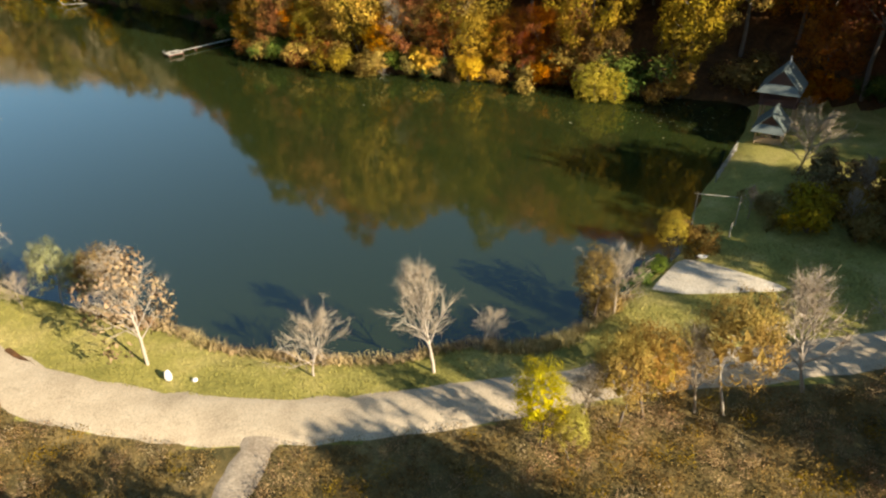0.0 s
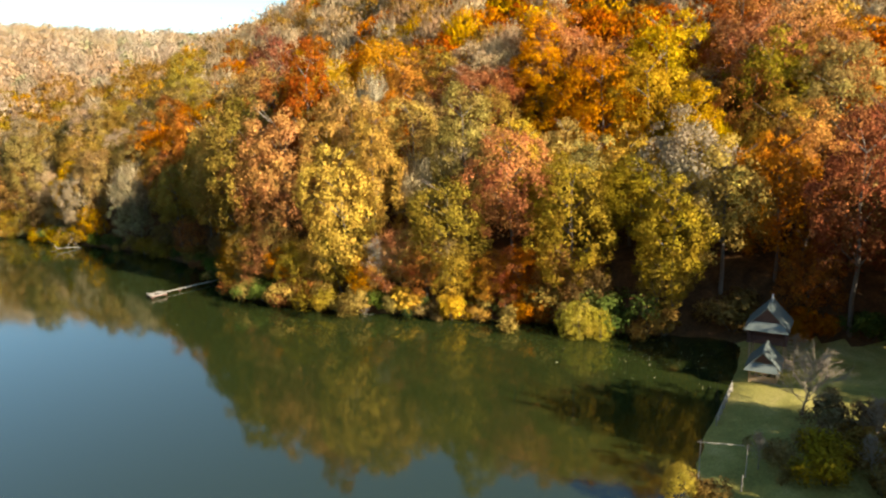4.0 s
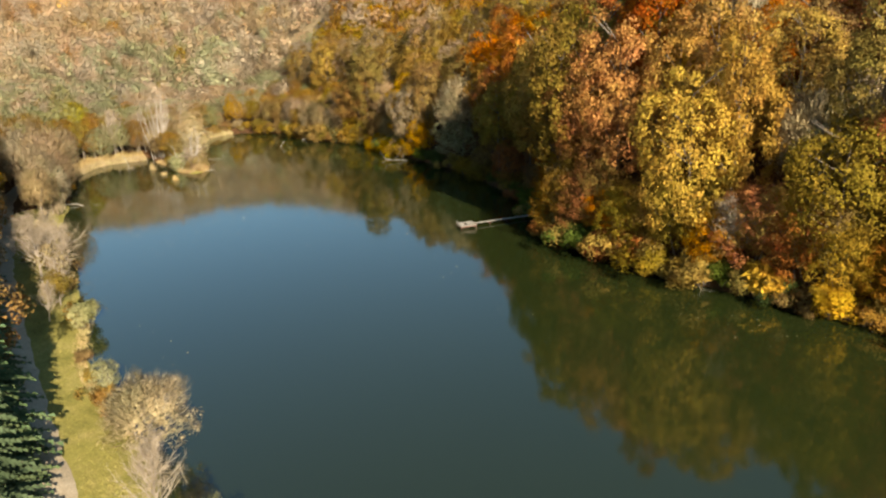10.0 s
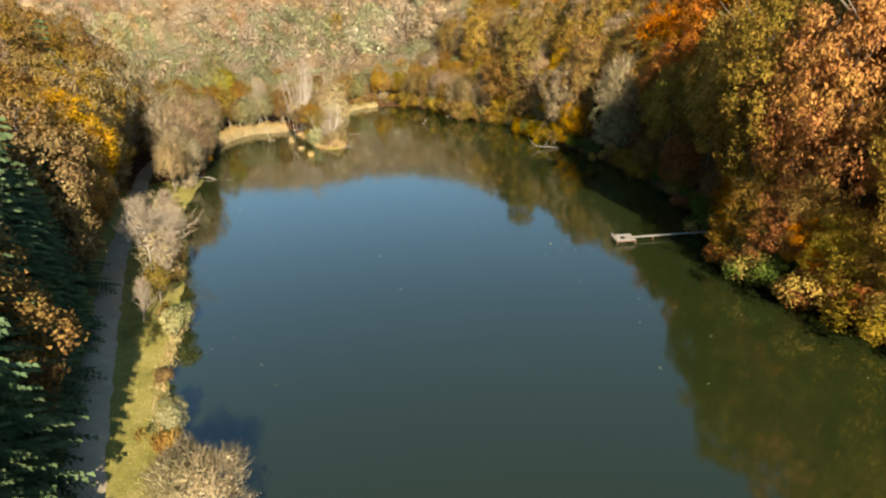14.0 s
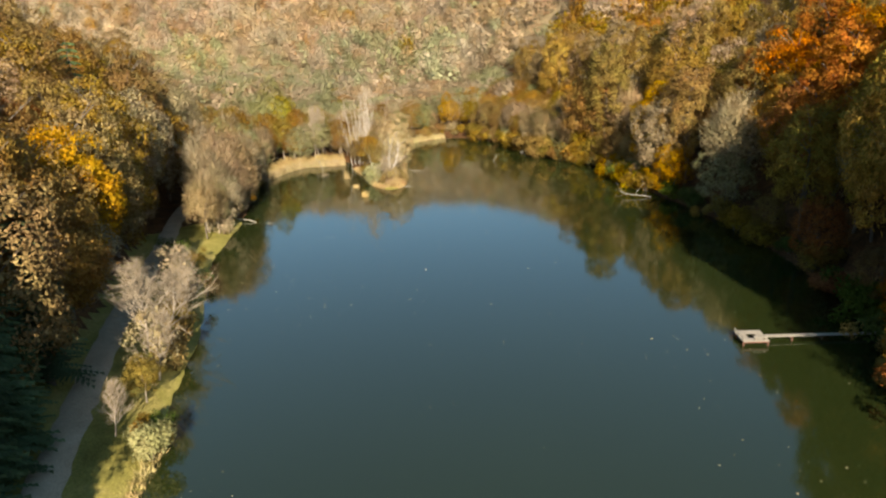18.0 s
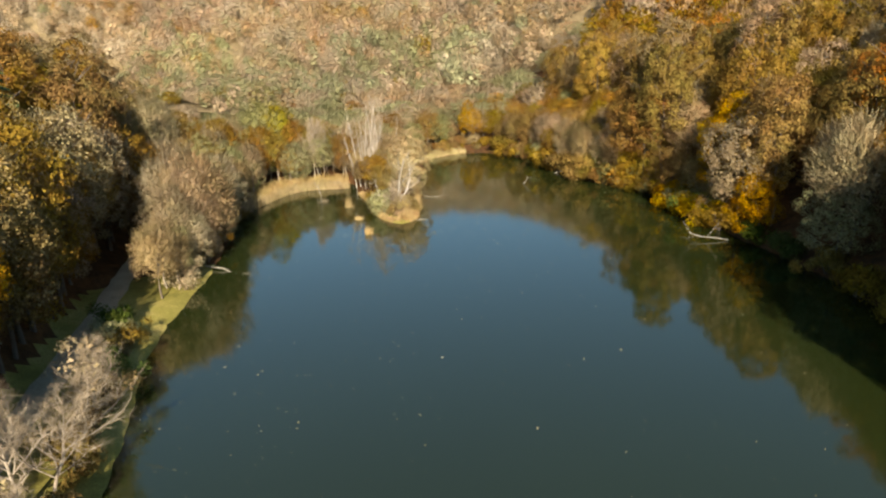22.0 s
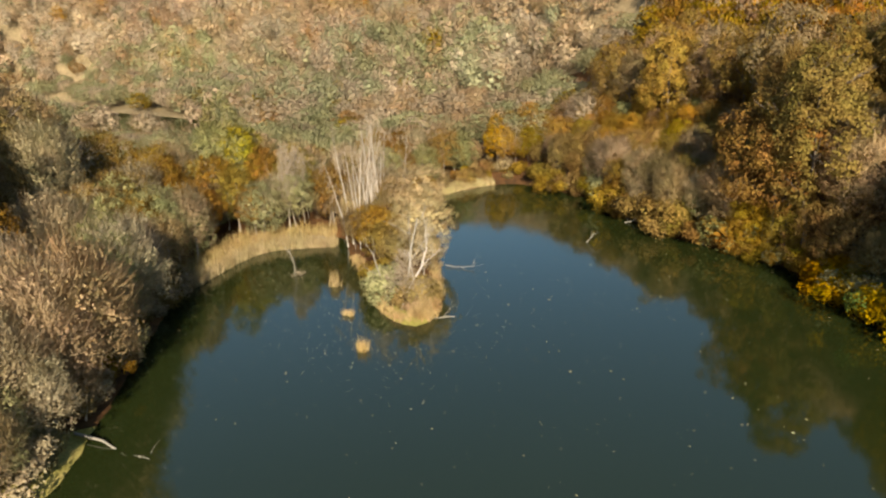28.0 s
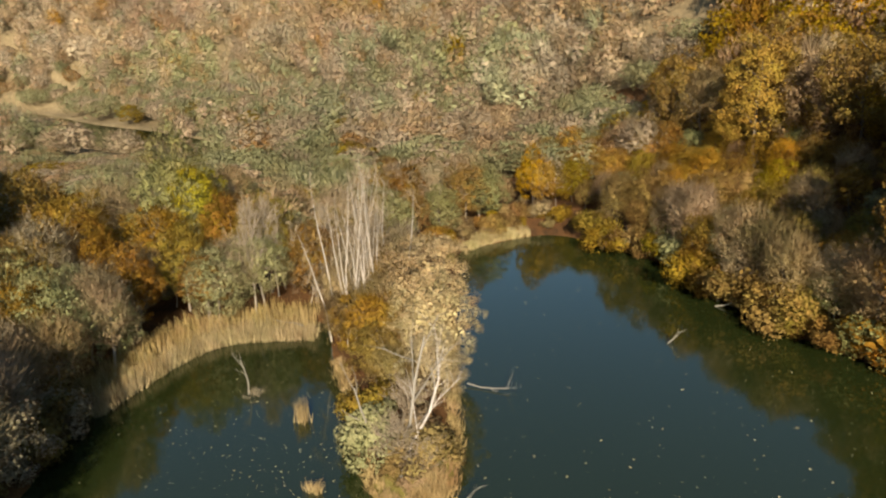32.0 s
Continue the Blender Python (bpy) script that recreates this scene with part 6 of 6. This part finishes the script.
part("upright", rod(bmesh.new(), (26.5, 53.6, 0.4), (26.7, 53.8, 3.5), 0.05, 0.035), PALEWOOD, gate)
part("crossbar", rod(bmesh.new(), (22.7, 54.1, 3.8), (26.4, 53.8, 3.4), 0.035, 0.03), PALEWOOD, gate)
for x, y, t in ((20.9, 50.4, 2.6), (25.4, 51.8, 1.4)):
    m = bpy.data.meshes.new("wooden_post")
    bm = rod(bmesh.new(), (0, 0, -0.3), (0.08, 0.02, t), 0.07, 0.055)
    bm.to_mesh(m)
    bm.free()
    m.materials.append(PALEWOOD)
    ob = tagged(new("wooden_post", m), "weathered wooden post standing in the grass", "post")
    ob.location = (x, y, h1(x, y))


def rock(name, x, y, s, label, seed, mat=STONE):
    bm = bmesh.new()
    bmesh.ops.create_icosphere(bm, subdivisions=2, radius=0.5)
    for v in bm.verts:
        v.co *= 1 + 0.22 * noise.noise(v.co * 2.3 + Vector((seed, 0, 0)))
        v.co = Vector((v.co.x * s[0], v.co.y * s[1], v.co.z * s[2]))
    me = bpy.data.meshes.new(name)
    bm.to_mesh(me)
    bm.free()
    me.materials.append(mat)
    ob = tagged(new(name, me), label, "stone")
    ob.location = (x, y, h1(x, y) + s[2] * 0.42)


rock("marker_stone", -18.2, 35.3, (0.55, 0.5, 1.0), "white upright marker stone on the grass", 3)
rock("stone", -16.4, 35.2, (0.4, 0.35, 0.3), "small pale stone on the grass", 5)
rock("stone", 22.2, 48.9, (1.0, 0.4, 0.4), "pale stone at the sand court's edge", 6)
# narrow sheet in the litter colour, darker than the ground around it
patch("dark_patch", np.array([(-31.6, 38.6), (-29.6, 37.3), (-28.2, 36.7), (-28.6, 37.1), (-30.4, 38.3), (-31.4, 39.0)]), LITTER, "dark narrow patch at the track's edge", "dirt patch")

# ---- scrub on the near slope ----
rng = np.random.default_rng(81)
V, M = [], []
SCRUB_MATS = [BRUSH, GREYTAN, OLIVE, TAN]
X, Y = scatter(rng, -45, 50, 20, 36, 1.0, 0.45)
D, S = line_distance(X, Y, ROAD)
Zs = height(X, Y)
pathd, _ = line_distance(X, Y, smooth_line([(-10.2, 30.2), (-10.6, 27.5), (-11.3, 24.5), (-13, 20)], 1))
for x, y, z, d, s2, pdist in zip(X, Y, Zs, D, S, pathd):
    if s2 > 0 and d > 2.4 and pdist > 1.6:
        u = vnoise(x, y, 2.2, 4)
        t = rng.uniform(0.5, 1.15) * (1.3 if x > 4 else 0.9) * min(1, 0.3 + (d - 2.3) / 4) * (1 + 0.35 * u)
        v = leaf_cloud(rng, [(0, 0, t * 0.35), (0.35, 0.25, t * 0.7), (-0.4, 0.1, t * 0.55), (0.05, -0.4, t * 0.6)], [0.6, 0.42, 0.45, 0.42], 190, 0.062, 1.2, 0.9, -1, None, 0.4)
        V.append(shifted(v, x, y, z))
        k = u + 0.35 * rng.normal()
        mt = (3 if k > 0.35 else 0 if k > -0.35 else 2 if rng.random() < 0.45 else 0) if rng.random() > 0.06 else 1
        M.append(np.full(len(V[-1]) // 3, mt))
V = np.vstack(V)
tagged(new("dry_scrub", mesh_np("dry_scrub", V, tri_faces(len(V) // 3), SCRUB_MATS, np.concatenate(M))), "dry brown heath and bramble scrub on the slope", "scrub", kind="stuff")

# ---- grass blades on the near bank and meadow ----
rng = np.random.default_rng(83)
n = 50000
P = np.vstack([np.column_stack([rng.uniform(-48, 34, n), rng.uniform(31, 50, n)]), np.column_stack([rng.uniform(-92, -42, n // 3), rng.uniform(44, 74, n // 3)])])
d, s2 = line_distance(P[:, 0], P[:, 1], ROAD)
P = P[(s2 < 0) & (d > 2.0) & ~inside(P[:, 0], P[:, 1], LAKE) & ~inside(P[:, 0], P[:, 1], sand)]
z = height(P[:, 0], P[:, 1])
n = len(P)
a = rng.uniform(0, 6.28, n)
w = np.stack([np.cos(a), np.sin(a)], 1) * 0.035
tip = P + rng.normal(size=(n, 2)) * 0.08
V = np.stack([np.column_stack([P - w, z]), np.column_stack([P + w, z]), np.column_stack([tip, z + rng.uniform(0.06, 0.2, n)])], 1).reshape(-1, 3)
tagged(new("grass", mesh_np("grass", V, tri_faces(n), [GRASS])), "short yellowing grass on the lake bank", "grass", kind="stuff")

# ---- leaves floating on the lake ----
rng = np.random.default_rng(85)
P = []
for cx0, cy0, sx, sy, k in ((30, 80, 6, 6, 330), (-10, 96, 16, 4, 60), (-140, 138, 12, 8, 800), (-118, 160, 16, 18, 560), (-95, 120, 22, 22, 260), (-100, 95, 9, 7, 130), (-50, 112, 8, 8, 90), (-70, 135, 20, 20, 60), (-146, 180, 9, 9, 70), (-60, 66, 5, 4, 26)):
    P.append(np.column_stack([rng.normal(cx0, sx, k), rng.normal(cy0, sy, k)]))
P = np.vstack(P)
dk, _ = line_distance(P[:, 0], P[:, 1], np.vstack([LAKE, LAKE[:1]]))
P = P[inside(P[:, 0], P[:, 1], LAKE) & (dk > 0.7)]
n = len(P)
a, s = rng.uniform(0, 6.28, n), rng.gamma(2.0, 0.018, n) + 0.018
e1, e2 = np.stack([np.cos(a), np.sin(a)], 1) * s[:, None], np.stack([-np.sin(a), np.cos(a)], 1) * s[:, None] * 0.6
ring = [P + e1, P + e2, P - e1 * 0.9, P - e2]
V = np.stack([np.column_stack([q, np.full(n, 0.012) + 0.01 * (i == 0)]) for i, q in enumerate(ring)], 1).reshape(-1, 3)
tagged(new("floating_leaves", mesh_np("floating_leaves", V, np.arange(4 * n).reshape(n, 4), [BLEAF])), "pale fallen leaves drifting on the water", "leaves", kind="stuff")
